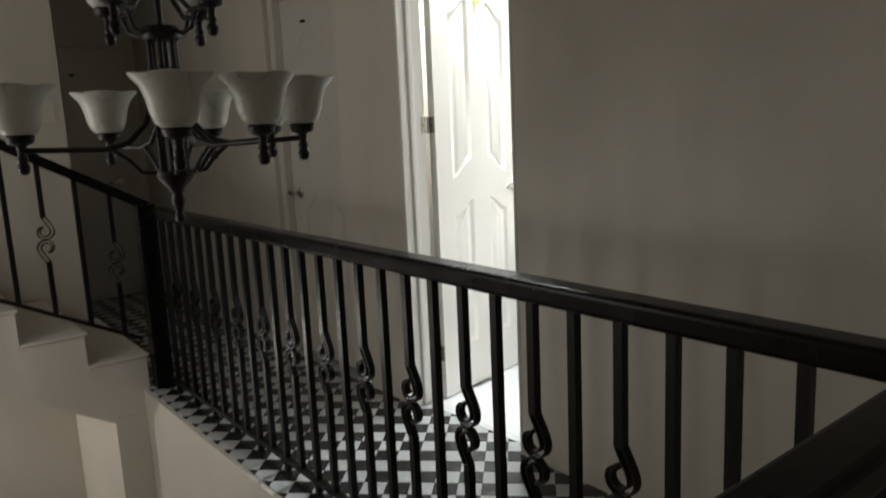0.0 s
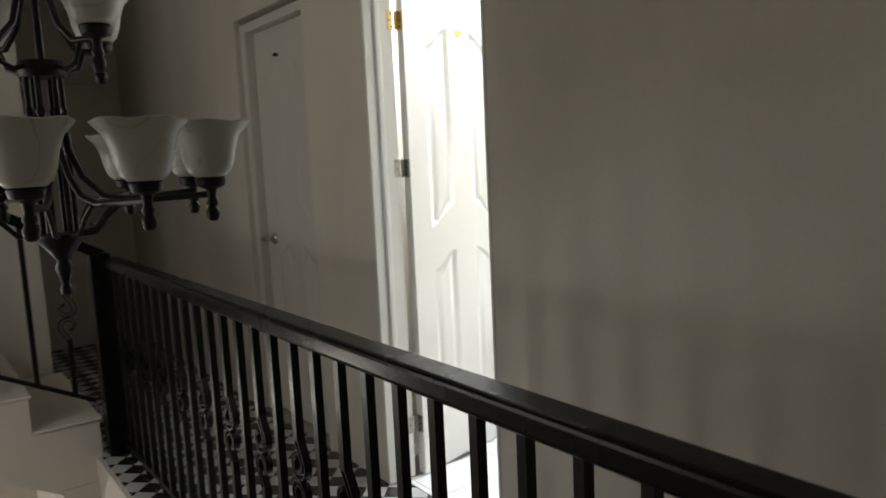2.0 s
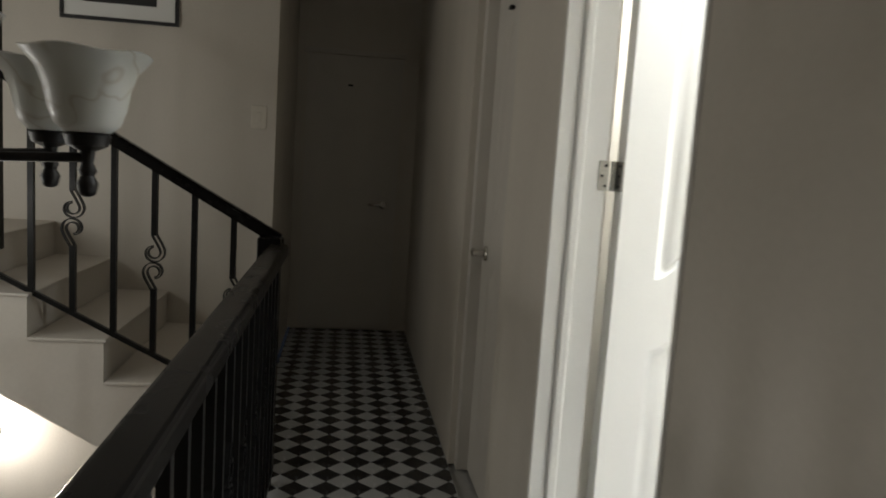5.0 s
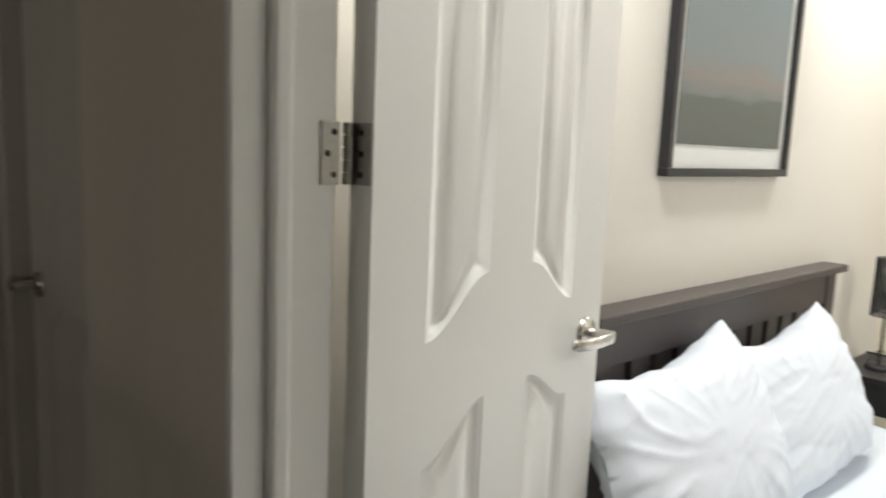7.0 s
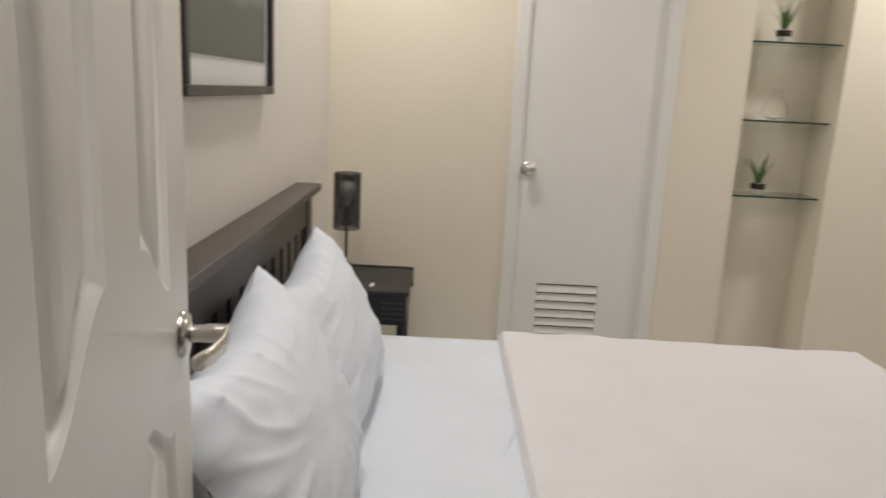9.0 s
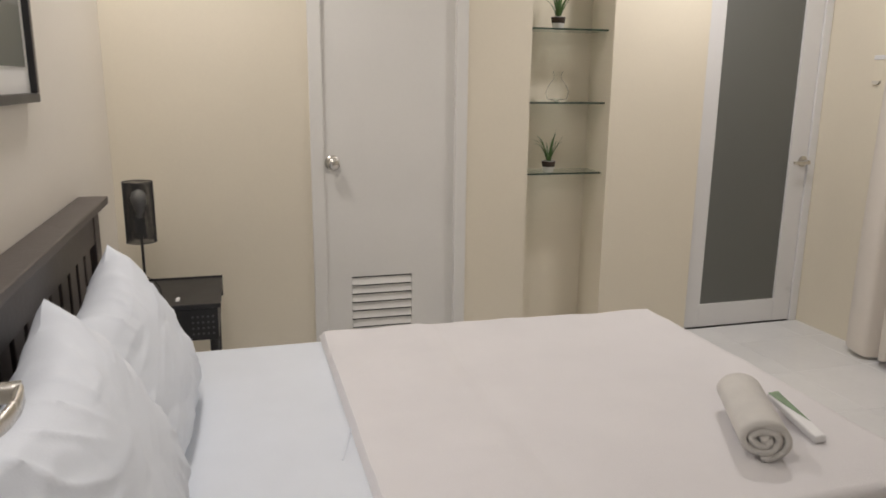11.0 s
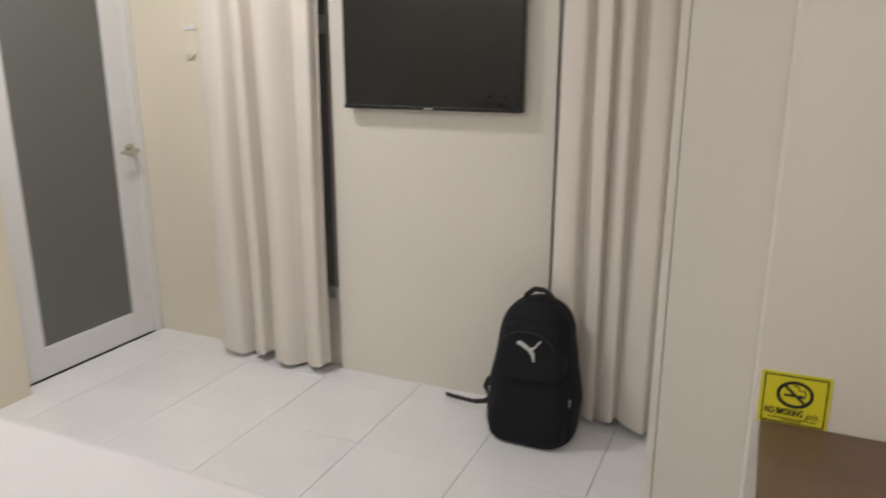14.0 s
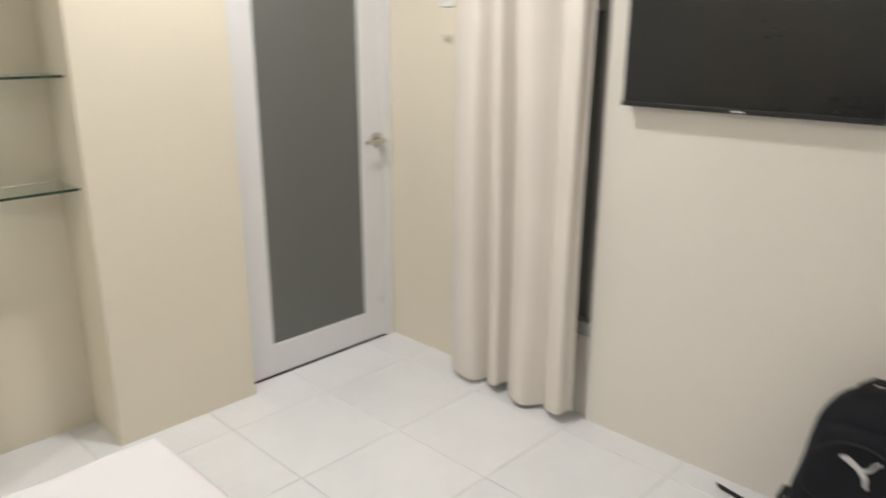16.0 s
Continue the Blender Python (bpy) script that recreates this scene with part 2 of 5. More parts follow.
M_LOWF = mat("lower_floor_tile", (0.22, 0.18, 0.15), 0.35, scale=3, vary=0.15, bump=0.03)
M_HOLE = mat("grey_drawer_lining", (0.11, 0.11, 0.115), 0.6, bump=0)
M_HINGE = mat("worn_steel", (0.34, 0.33, 0.30), 0.4, metal=0.9, scale=60, vary=0.2, bump=0.05, bscale=200)
M_SWITCH = mat("switch_plastic", (0.66, 0.62, 0.54), 0.35, bump=0)


def marble_material():
    """Alabaster glass of the chandelier shades: milky with brown veins."""
    m = mat("alabaster_glass", (0.60, 0.60, 0.57), 0.35, scale=5, vary=0.1, bump=0.02)
    nt = m.node_tree
    b = nt.nodes["Principled BSDF"]
    tc = nt.nodes.new("ShaderNodeTexCoord")
    w = nt.nodes.new("ShaderNodeTexNoise")
    w.inputs["Scale"].default_value, w.inputs["Detail"].default_value, w.inputs["Distortion"].default_value = 4.5, 2.5, 1.2
    nt.links.new(tc.outputs["Object"], w.inputs["Vector"])
    r = nt.nodes.new("ShaderNodeValToRGB")
    e = r.color_ramp.elements
    e[0].position, e[0].color = 0.485, (0.62, 0.62, 0.58, 1)
    e[1].position, e[1].color = 0.515, (0.62, 0.62, 0.58, 1)
    v = e.new(0.5)
    v.color = (0.50, 0.47, 0.41, 1)
    nt.links.new(w.outputs["Fac"], r.inputs["Fac"])
    nt.links.new(r.outputs["Color"], b.inputs["Base Color"])
    b.inputs["Transmission Weight"].default_value = 0.0
    b.inputs["Subsurface Weight"].default_value = 0.25
    b.inputs["Subsurface Radius"].default_value = (0.03, 0.03, 0.025)
    return m


M_ALAB = marble_material()


def picture_material():
    """A misty seascape: pale sky above, a dark shore below."""
    m = bpy.data.materials.new("seascape_print")
    m.use_nodes = True
    nt = m.node_tree
    b = nt.nodes["Principled BSDF"]
    tc = nt.nodes.new("ShaderNodeTexCoord")
    sep = nt.nodes.new("ShaderNodeSeparateXYZ")
    nt.links.new(tc.outputs["Object"], sep.inputs["Vector"])
    n = nt.nodes.new("ShaderNodeTexNoise")
    mp = nt.nodes.new("ShaderNodeMapping")
    mp.inputs["Scale"].default_value = (2, 2, 14)
    nt.links.new(tc.outputs["Object"], mp.inputs["Vector"])
    nt.links.new(mp.outputs["Vector"], n.inputs["Vector"])
    n.inputs["Scale"].default_value, n.inputs["Detail"].default_value = 1.5, 6
    ma = nt.nodes.new("ShaderNodeMath")
    ma.operation = "MULTIPLY_ADD"
    ma.inputs[1].default_value = 0.12
    nt.links.new(n.outputs["Fac"], ma.inputs[0])
    nt.links.new(sep.outputs["Z"], ma.inputs[2])
    r = nt.nodes.new("ShaderNodeValToRGB")
    e = r.color_ramp.elements
    e[0].position, e[0].color = 0.05, (0.115, 0.125, 0.11, 1)
    e[1].position, e[1].color = 0.85, (0.30, 0.36, 0.38, 1)
    for p, c in ((0.27, (0.125, 0.135, 0.12)), (0.29, (0.19, 0.21, 0.20)), (0.33, (0.27, 0.23, 0.21)), (0.38, (0.22, 0.25, 0.25)), (0.6, (0.20, 0.24, 0.25))):
        k = e.new(p)
        k.color = (*c, 1)
    nt.links.new(ma.outputs[0], r.inputs["Fac"])
    nt.links.new(r.outputs["Color"], b.inputs["Base Color"])
    b.inputs["Roughness"].default_value = 0.5
    return m


M_PRINT = picture_material()

# ---- hall: plan numbers ----
XW = -0.138          # hall face of the bedroom wall
RX, RY = -0.895, -2.37  # lines of the two railings
EDGE = -1.012        # edge of the gallery floor
SY0, SY1 = 1.25, 2.30  # stair flight, open side and wall side
HC = 2.62            # hall ceiling
RISE, GO = 0.175, 0.287
LOW = -2.9

structure("ground", B(-5.0, 3.6, -4.6, 4.6, LOW - 0.1, LOW), M_LOWF, "brown tiled floor of the storey below")
f = structure("floor", B(EDGE + 0.004, -0.002, -4.0, 3.95, -0.25, -0.012), M_GROUT, "gallery floor slab under black and white tiles")
structure("floor_landing", B(-4.0, EDGE, -4.0, RY + 0.1, -0.25, -0.0), M_STAIR, "landing floor at the head of the gallery")
structure("wall_gallery_edge", B(EDGE - 0.02, EDGE + 0.10, RY + 0.1, SY0, LOW, -0.006), M_STAIR, "beige wall face under the gallery edge")
structure("wall_stair_pier", B(-1.19, EDGE - 0.021, SY0, SY1, LOW, -0.13), M_STAIR, "beige pier under the first steps")

# bedroom wall seen from the hall, with two door openings
DY0, DY1 = -0.713, 0.012   # bedroom door opening
D2A, D2B = 0.53, 1.31      # second door recess
for nm, a, b_, z0, z1 in (("wall_hall_1", -4.0, DY0, 0, HC), ("wall_hall_2", DY1, D2A, 0, HC), ("wall_hall_3", D2B, 3.95, 0, HC),
                          ("wall_hall_4", DY0, DY1, 2.12, HC), ("wall_hall_5", D2A, D2B, 2.12, HC)):
    structure(nm, B(XW, -0.004, a, b_, z0, z1), M_HALL, "beige painted hall wall")
structure("wall_hall_6", B(-0.045, -0.005, D2A, D2B, 0, 2.12), M_HALL, "wall closing the second door recess")
structure("wall_end", B(-1.2, 0.0, 3.78, 3.93, 0, HC), M_HALL, "dark end wall of the corridor")
structure("wall_stair", B(-4.0, -1.03, SY1, SY1 + 0.15, LOW, 5.2), M_HALL, "beige wall beside the stair flight")
structure("wall_corridor_left", B(-1.195, -1.03, SY1 + 0.15, 3.78, 0, HC), M_HALL, "beige wall of the dark corridor")
structure("wall_well_left", B(-4.15, -4.0, -4.0, SY1 + 0.15, LOW, 5.2), M_HALL, "far beige wall of the stairwell")
structure("wall_landing_back", B(-4.15, 0.0, -4.15, -4.0, LOW, 5.2), M_HALL, "beige wall behind the landing")
structure("ceiling", B(-1.0, 0.0, -4.0, 3.78, HC, HC + 0.12), M_CEIL)
structure("ceiling_landing", B(-4.0, -1.001, -4.0, RY + 0.1, HC, HC + 0.12), M_CEIL)
structure("ceiling_stairwell", B(-4.15, -1.0, -4.0, SY1 + 0.15, 5.2, 5.3), M_CEIL)
structure("wall_upper", B(-1.06, -1.001, RY + 0.1, SY1 + 0.15, HC + 0.12, 5.2), M_HALL, "wall of the storey above")
structure("wall_upper_landing", B(-4.0, -1.001, RY, RY + 0.1, HC + 0.12, 5.2), M_HALL, "wall of the storey above")


def stairs():
    st = thing("staircase", (0, 0, 0), "beige painted concrete stairs rising beside the gallery", "stairs")
    n = 5
    pts = [(EDGE, 0.0)]
    for k in range(n):
        x = -1.0 - GO * k
        pts += [(x, RISE * k if k else 0.0), (x, RISE * (k + 1))]
    xe = -1.0 - GO * (n - 1) - 1.6
    pts += [(xe, RISE * n), (xe, RISE * n - 0.2), (-1.19 - (RISE * n - 0.2 + 0.15) / 0.585, RISE * n - 0.2), (-1.19, -0.15), (-1.19, -0.128), (EDGE, -0.128)]
    body = bmesh.new()
    prism(body, pts, SY0, SY1 - 0.002, "y")
    part("flight", body, M_STAIR, st)
    for k in range(n):
        x = -1.0 - GO * k
        w = GO if k < n - 1 else 1.5
        part("tread", B(x - w + 0.004, x + 0.012, SY0 - 0.012, SY1 - 0.006, RISE * (k + 1) + 0.0005, RISE * (k + 1) + 0.014, 0.004), M_STAIR, st)
    return st


stairs()


# ---- railings ----
def scroll_pts(s, z0):
    """A flat-iron S scroll of two facing C curls, upper one mirrored; returns paths in (across, height)."""
    out = []
    for sgn in (1, -1):
        pts = [(0.0, 0.112), (0.004, 0.104), (0.019, 0.078), (0.029, 0.058)]
        for i in range(16):
            a = 0.15 - i * 0.31
            r = 0.0335 * (1 - 0.0016 * i * i)
            pts.append((r * math.cos(a), 0.041 + r * math.sin(a)))
        out.append([(sgn * u * s, z0 + sgn * h) for u, h in pts])
    return out


def baluster_straight(parent, u, z0, z1, along):
    r = 0.011
    b = B(u - r, u + r, -r, r, z0, z1) if along == "x" else B(-r, r, u - r, u + r, z0, z1)
    return part("baluster", b, M_IRON, parent)


def baluster_scroll(parent, u, z0, z1, along, zc, s=1):
    r = 0.011
    bm = bmesh.new()
    for a, b in ((z0, zc - 0.108), (zc + 0.108, z1)):
        if along == "x":
            box(bm, u - r, u + r, -r, r, a, b)
        else:
            box(bm, -r, r, u - r, u + r, a, b)
    for path in scroll_pts(s, zc):
        n = len(path)
        for side in (-1, 1):
            rows = []
            for i, (a, h) in enumerate(path):
                p, q = path[max(i - 1, 0)], path[min(i + 1, n - 1)]
                ln = math.hypot(q[0] - p[0], q[1] - p[1])
                na, nh = (q[1] - p[1]) / ln, -(q[0] - p[0]) / ln
                o = side * 0.0088 * (1 - 0.75 * (i / n) ** 2)
                ring = []
                for dd, th in ((-r, -0.0022), (r, -0.0022), (r, 0.0022), (-r, 0.0022)):
                    c, hh = u + a + na * (o + th), h + nh * (o + th)
                    ring.append(bm.verts.new((c, dd, hh) if along == "x" else (dd, c, hh)))
                rows.append(ring)
            for p, q in zip(rows, rows[1:]):
                for k in range(4):
                    bm.faces.new((p[k], p[(k + 1) % 4], q[(k + 1) % 4], q[k]))
            bm.faces.new(rows[0][::-1]), bm.faces.new(rows[-1])
    return part("scroll_baluster", bm, M_IRON, parent)


def gallery_railing():
    top = 0.967
    rl = thing("gallery_railing", (RX, 0, 0), "black wooden handrail on black iron scroll balusters along the gallery", "railing")
    part("handrail", B(-0.038, 0.038, RY - 0.03, 1.169, top - 0.051, top, 0.012, 3), M_BLACK, rl, "glossy black wooden handrail")
    part("bottom_rail", B(-0.012, 0.012, RY, 1.169, 0.035, 0.055), M_IRON, rl)
    part("newel_post", B(-0.085, 0.005, 1.170, 1.26, 0.0, 0.985, 0.006), M_BLACK, rl)
    for i in range(27):
        u = -2.155 + i * 0.1247
        if i % 2:
            baluster_scroll(rl, u, 0.05, top - 0.049, "y", 0.53, -1)
        else:
            baluster_straight(rl, u, 0.0, top - 0.049, "y")
    return rl


def landing_railing():
    top = 0.967
    rl = thing("landing_railing", (0, RY, 0), "black wooden handrail on iron balusters along the landing", "railing")
    part("handrail", B(-3.95, RX - 0.04, -0.038, 0.038, top - 0.051, top, 0.012, 3), M_BLACK, rl, "glossy black wooden handrail")
    part("bottom_rail", B(-3.95, RX, -0.012, 0.012, 0.035, 0.055), M_IRON, rl)
    part("corner_post", B(RX - 0.036, RX + 0.036, -0.036, 0.036, 0.0, top - 0.052, 0.004), M_BLACK, rl)
    for i in range(24):
        u = RX - 0.13 - i * 0.1247
        if i % 2:
            baluster_scroll(rl, u, 0.05, top - 0.049, "x", 0.53)
        else:
            baluster_straight(rl, u, 0.0, top - 0.049, "x")
    return rl


def stair_railing():
    y = SY0 + 0.03
    rl = thing("stair_railing", (0, y, 0), "black handrail with iron scroll balusters up the stairs", "railing")
    x0, z0, x1 = -0.885, 0.985, -1.97
    k = 0.565

    def zt(x):
        return z0 + k * (x0 - x)

    bm = bmesh.new()
    h = 0.055
    prism(bm, [(x0, zt(x0)), (x1, zt(x1)), (x1, zt(x1) - h), (x0, zt(x0) - h)], -0.03, 0.03, "y")
    bmesh.ops.bevel(bm, geom=list(bm.edges), offset=0.010, segments=2, affect="EDGES")
    part("handrail", bm, M_BLACK, rl, "glossy black wooden handrail")
    bm = bmesh.new()
    prism(bm, [(-1.0, 0.277), (x1, 0.277 + 0.525 * (-1.0 - x1)), (x1, 0.255 + 0.525 * (-1.0 - x1)), (-1.0, 0.255)], -0.009, 0.009, "y")
    part("bottom_rail", bm, M_IRON, rl)
    part("newel_post", B(x1 - 0.07, x1, -0.04, 0.04, 0.875, 1.98, 0.006), M_BLACK, rl)
    for i in range(6):
        x = -1.085 - i * 0.154
        a, b = 0.262 + 0.525 * (-1.0 - x), zt(x) - 0.05
        if i % 2:
            baluster_straight(rl, x, a, b, "x")
        else:
            baluster_scroll(rl, x, a, b, "x", a + 0.385, 1)
    return rl


gallery_railing()
landing_railing()
stair_railing()


# ---- chandelier ----
def chandelier():
    ch = thing("chandelier", (-1.382, -0.662, 0), "two-tier dark bronze chandelier with unlit alabaster glass shades", "chandelier")
    stem = bmesh.new()
    lathe(stem, [(0.004, 1.085), (0.012, 1.09), (0.014, 1.105), (0.008, 1.115), (0.012, 1.125), (0.02, 1.15), (0.014, 1.165), (0.022, 1.18), (0.05, 1.215), (0.052, 1.228), (0.006, 1.23)], seg=16)
    part("finial", stem, M_BRONZE, ch, smooth=True)
    stem = bmesh.new()
    lathe(stem, [(0.046, 1.575), (0.05, 1.58), (0.05, 1.60), (0.044, 1.61), (0.012, 1.612)], seg=18)
    part("collar", stem, M_BRONZE, ch, smooth=True)
    rod = bmesh.new()
    lathe(rod, [(0.009, 1.61), (0.009, 2.05), (0.03, 2.06), (0.03, 2.10), (0.008, 2.11), (0.006, 5.15), (0.06, 5.16), (0.06, 5.195)], seg=12)
    part("rod", rod, M_BRONZE, ch, smooth=True)
    for i in range(6):
        a = i * math.pi / 3
        bar = bmesh.new()
        c, s = math.cos(a), math.sin(a)
        tube(bar, [(0.034 * c, 0.034 * s, z) for z in (1.23, 1.40, 1.59)], 0.0065, 8)
        for z in (1.45, 1.50, 1.40):
            lathe(bar, [(0.008, z - 0.008), (0.010, z), (0.008, z + 0.008)], (0.034 * c, 0.034 * s, 0), 8)
        part("cage_bar", bar, M_BRONZE, ch, smooth=True)

    def tier(angles, rad, zc, drop, rs, shade_h, wave):
        for deg in angles:
            a = radians(deg)
            c, s = math.cos(a), math.sin(a)

            def P(r, z):
                return (r * c, r * s, z)
            bm = bmesh.new()
            tube(bm, [P(0.036, zc + 0.16), P(0.042, zc + 0.09), P(0.065, zc + 0.03), P(0.11, zc - 0.015), P(0.17, zc - 0.03), P(rad, zc - 0.022)] if rad > 0.25 else
                 [P(0.02, zc + 0.22), P(0.03, zc + 0.12), P(0.06, zc + 0.03), P(0.10, zc - 0.01), P(rad, zc - 0.01)], 0.0075, 8)
            tube(bm, [P(0.045, drop), P(0.085, drop + 0.005), P(0.115, zc - 0.06), P(0.15, zc - 0.032)] if rad > 0.25 else
                 [P(0.04, drop), P(0.07, drop - 0.012), P(0.10, drop), P(0.12, zc - 0.012)], 0.006, 8)
            arm = part("arm", bm, M_BRONZE, ch, smooth=True)
            cup = bmesh.new()
            lathe(cup, [(0.006, zc - 0.082), (0.012, zc - 0.078), (0.016, zc - 0.062), (0.010, zc - 0.05), (0.014, zc - 0.042), (0.009, zc - 0.03), (0.012, zc - 0.012), (0.030, zc - 0.004), (0.034, zc + 0.012), (0.030, zc + 0.016)], P(rad, 0), 14)
            part("cup", cup, M_BRONZE, ch, smooth=True)
            sh = bmesh.new()
            h = shade_h
            prof = [(0.030, 0.0), (0.042, 0.012), (0.050, 0.035), (0.055, 0.065), (0.064, 0.092), (0.080, h - 0.006), (0.084, h), (0.081, h + 0.002), (0.076, h - 0.006), (0.060, 0.092), (0.051, 0.065), (0.046, 0.035), (0.038, 0.014), (0.004, 0.008)]
            lathe(sh, [(r * rs, zc + 0.016 + z) for r, z in prof], (0, 0, 0), 40)
            for v in sh.verts:
                k = max(0.0, (v.co.z - zc - 0.095) / 0.04)
                ang = math.atan2(v.co.y, v.co.x) + a
                v.co.x *= 1 + wave * k * math.cos(5 * ang)
                v.co.y *= 1 + wave * k * math.cos(5 * ang)
                v.co.z += 0.14 * wave * k * math.cos(5 * ang + 0.6)
            bmesh.ops.translate(sh, verts=sh.verts, vec=P(rad, 0))
            part("shade", sh, M_ALAB, ch, "unlit veined alabaster glass bell shade", smooth=True)

    tier((101.5, 171.5, -106.5, -73, -40.6, 17, 51.5), 0.358, 1.325, 1.225, 1.10, 0.118, 0.016)
    tier((-58, 32, 124, 213), 0.165, 1.655, 1.60, 1.05, 0.118, 0.05)
    return ch


chandelier()


# ---- moulded doors ----
def s_edge(u0, z0, u1, z1, n=10):
    """An ogee between two points."""
    return [(u0 + (u1 - u0) * i / n, z0 + (z1 - z0) * (0.5 - 0.5 * math.cos(math.pi * i / n)) * 1.0) for i in range(n + 1)]


def panel_mesh(outline, side, depth0, deep=0.0095):
    """A moulded panel sunk into the leaf: two steps down, a flat groove and a raised field. Outline in (u, z)."""
    bm = bmesh.new()
    us, zs = [p[0] for p in outline], [p[1] for p in outline]
    uc, zc, hu, hz = (min(us) + max(us)) / 2, (min(zs) + max(zs)) / 2, (max(us) - min(us)) / 2, (max(zs) - min(zs)) / 2
    loops = []
    for d, h in ((0, 0.0), (0.003, 0.16), (0.009, 0.30), (0.012, 0.55), (0.019, 0.88), (0.024, 1.0), (0.029, 0.97), (0.040, 0.45), (0.050, 0.28), (0.056, 0.25)):
        loops.append([bm.verts.new((uc + (u - uc) * (hu - d) / hu, depth0 - side * h * deep, zc + (z - zc) * (hz - d) / hz)) for u, z in outline])
    n = len(outline)
    for a, b in zip(loops, loops[1:]):
        for i in range(n):
            bm.faces.new((a[i], a[(i + 1) % n], b[(i + 1) % n], b[i]))
    bm.faces.new(loops[-1])
    return bm


def leaf_mesh(u0, w, h, t, outlines, sides):
    """Door leaf whose faces have an opening for each sunk panel."""
    bm = bmesh.new()
    rect = [(u0, 0.008), (w, 0.008), (w, h), (u0, h)]
    rims = []
    for side, y in ((1, 0.0), (-1, -t)):
        rim = [bm.verts.new((u, y, z)) for u, z in rect]
        rims.append(rim)
        loops = [rim]
        if side in sides:
            loops += [[bm.verts.new((u, y, z)) for u, z in o] for o in outlines]
        edges = [bm.edges.new((lp_[i], lp_[(i + 1) % len(lp_)])) for lp_ in loops for i in range(len(lp_))]
        bmesh.ops.triangle_fill(bm, use_beauty=True, use_dissolve=False, edges=edges, normal=(0, side, 0))
    for i in range(4):
        bm.faces.new((rims[0][i], rims[0][(i + 1) % 4], rims[1][(i + 1) % 4], rims[1][i]))
    return bm


def panel_outlines(w, h):
    """Four panels: upper pair with arched heads and raised feet, lower pair with arched heads."""
    c = w / 2
    out = []
    for sgn in (-1, 1):
        o, i = c + sgn * (w * 0.312), c + sgn * (w * 0.092)
        up = s_edge(i, 1.150, o, 1.068) + s_edge(o, h - 0.245, i, h - 0.165)
        lo = [(o, 0.235), (i, 0.235)] + s_edge(i, 0.955, o, 0.885)
        out += [up, lo]
    return out


def lever(parent, u, z, side, y0, to):
    """Lever handle: a round rose, a neck and a lever with a returned end."""
    ro = bmesh.new()
    lathe(ro, [(0.031, 0), (0.031, 0.006), (0.026, 0.011), (0.012, 0.012)], (u, y0, z), 24, Matrix.Rotation(radians(-90 * side), 4, "X"))
    hd = part("handle", ro, M_STEEL, parent, "brushed steel lever handle", smooth=True)
    nk = bmesh.new()
    lathe(nk, [(0.0115, 0.010), (0.0115, 0.030), (0.0125, 0.032), (0.0125, 0.060)], (u, y0, z), 18, Matrix.Rotation(radians(-90 * side), 4, "X"))
    part("neck", nk, M_STEEL, hd, smooth=True)
    lv = bmesh.new()
    cu, cy, rb = u + to * 0.010, y0 + side * 0.042, 0.016
    mid = [(u - to * 0.006, y0 + side * 0.030)]
    mid += [(cu - to * rb * math.cos(a), cy + side * rb * math.sin(a)) for a in (radians(15 * k) for k in range(7))]
    mid += [(u + to * 0.045, y0 + side * 0.056), (u + to * 0.078, y0 + side * 0.048), (u + to * 0.102, y0 + side * 0.036), (u + to * 0.108, y0 + side * 0.030)]
    rows = []
    for i, (a, b) in enumerate(mid):
        p, q = mid[max(i - 1, 0)], mid[min(i + 1, len(mid) - 1)]
        ln = math.hypot(q[0] - p[0], q[1] - p[1])
        nu, ny = -(q[1] - p[1]) / ln, (q[0] - p[0]) / ln
        hh = 0.0105 if i < len(mid) - 1 else 0.008
        rows.append([lv.verts.new((a + e * nu * 0.0045, b + e * ny * 0.0045, z + f_ * hh)) for e, f_ in ((-1, -0.8), (-1, 0.8), (-0.6, 1), (0.6, 1), (1, 0.8), (1, -0.8), (0.6, -1), (-0.6, -1))])
    for p, q in zip(rows, rows[1:]):
        for i in range(8):
            lv.faces.new((p[i], p[(i + 1) % 8], q[(i + 1) % 8], q[i]))
    lv.faces.new(rows[0][::-1]), lv.faces.new(rows[-1])
    part("lever", lv, M_STEEL, hd, smooth=True)
    return hd


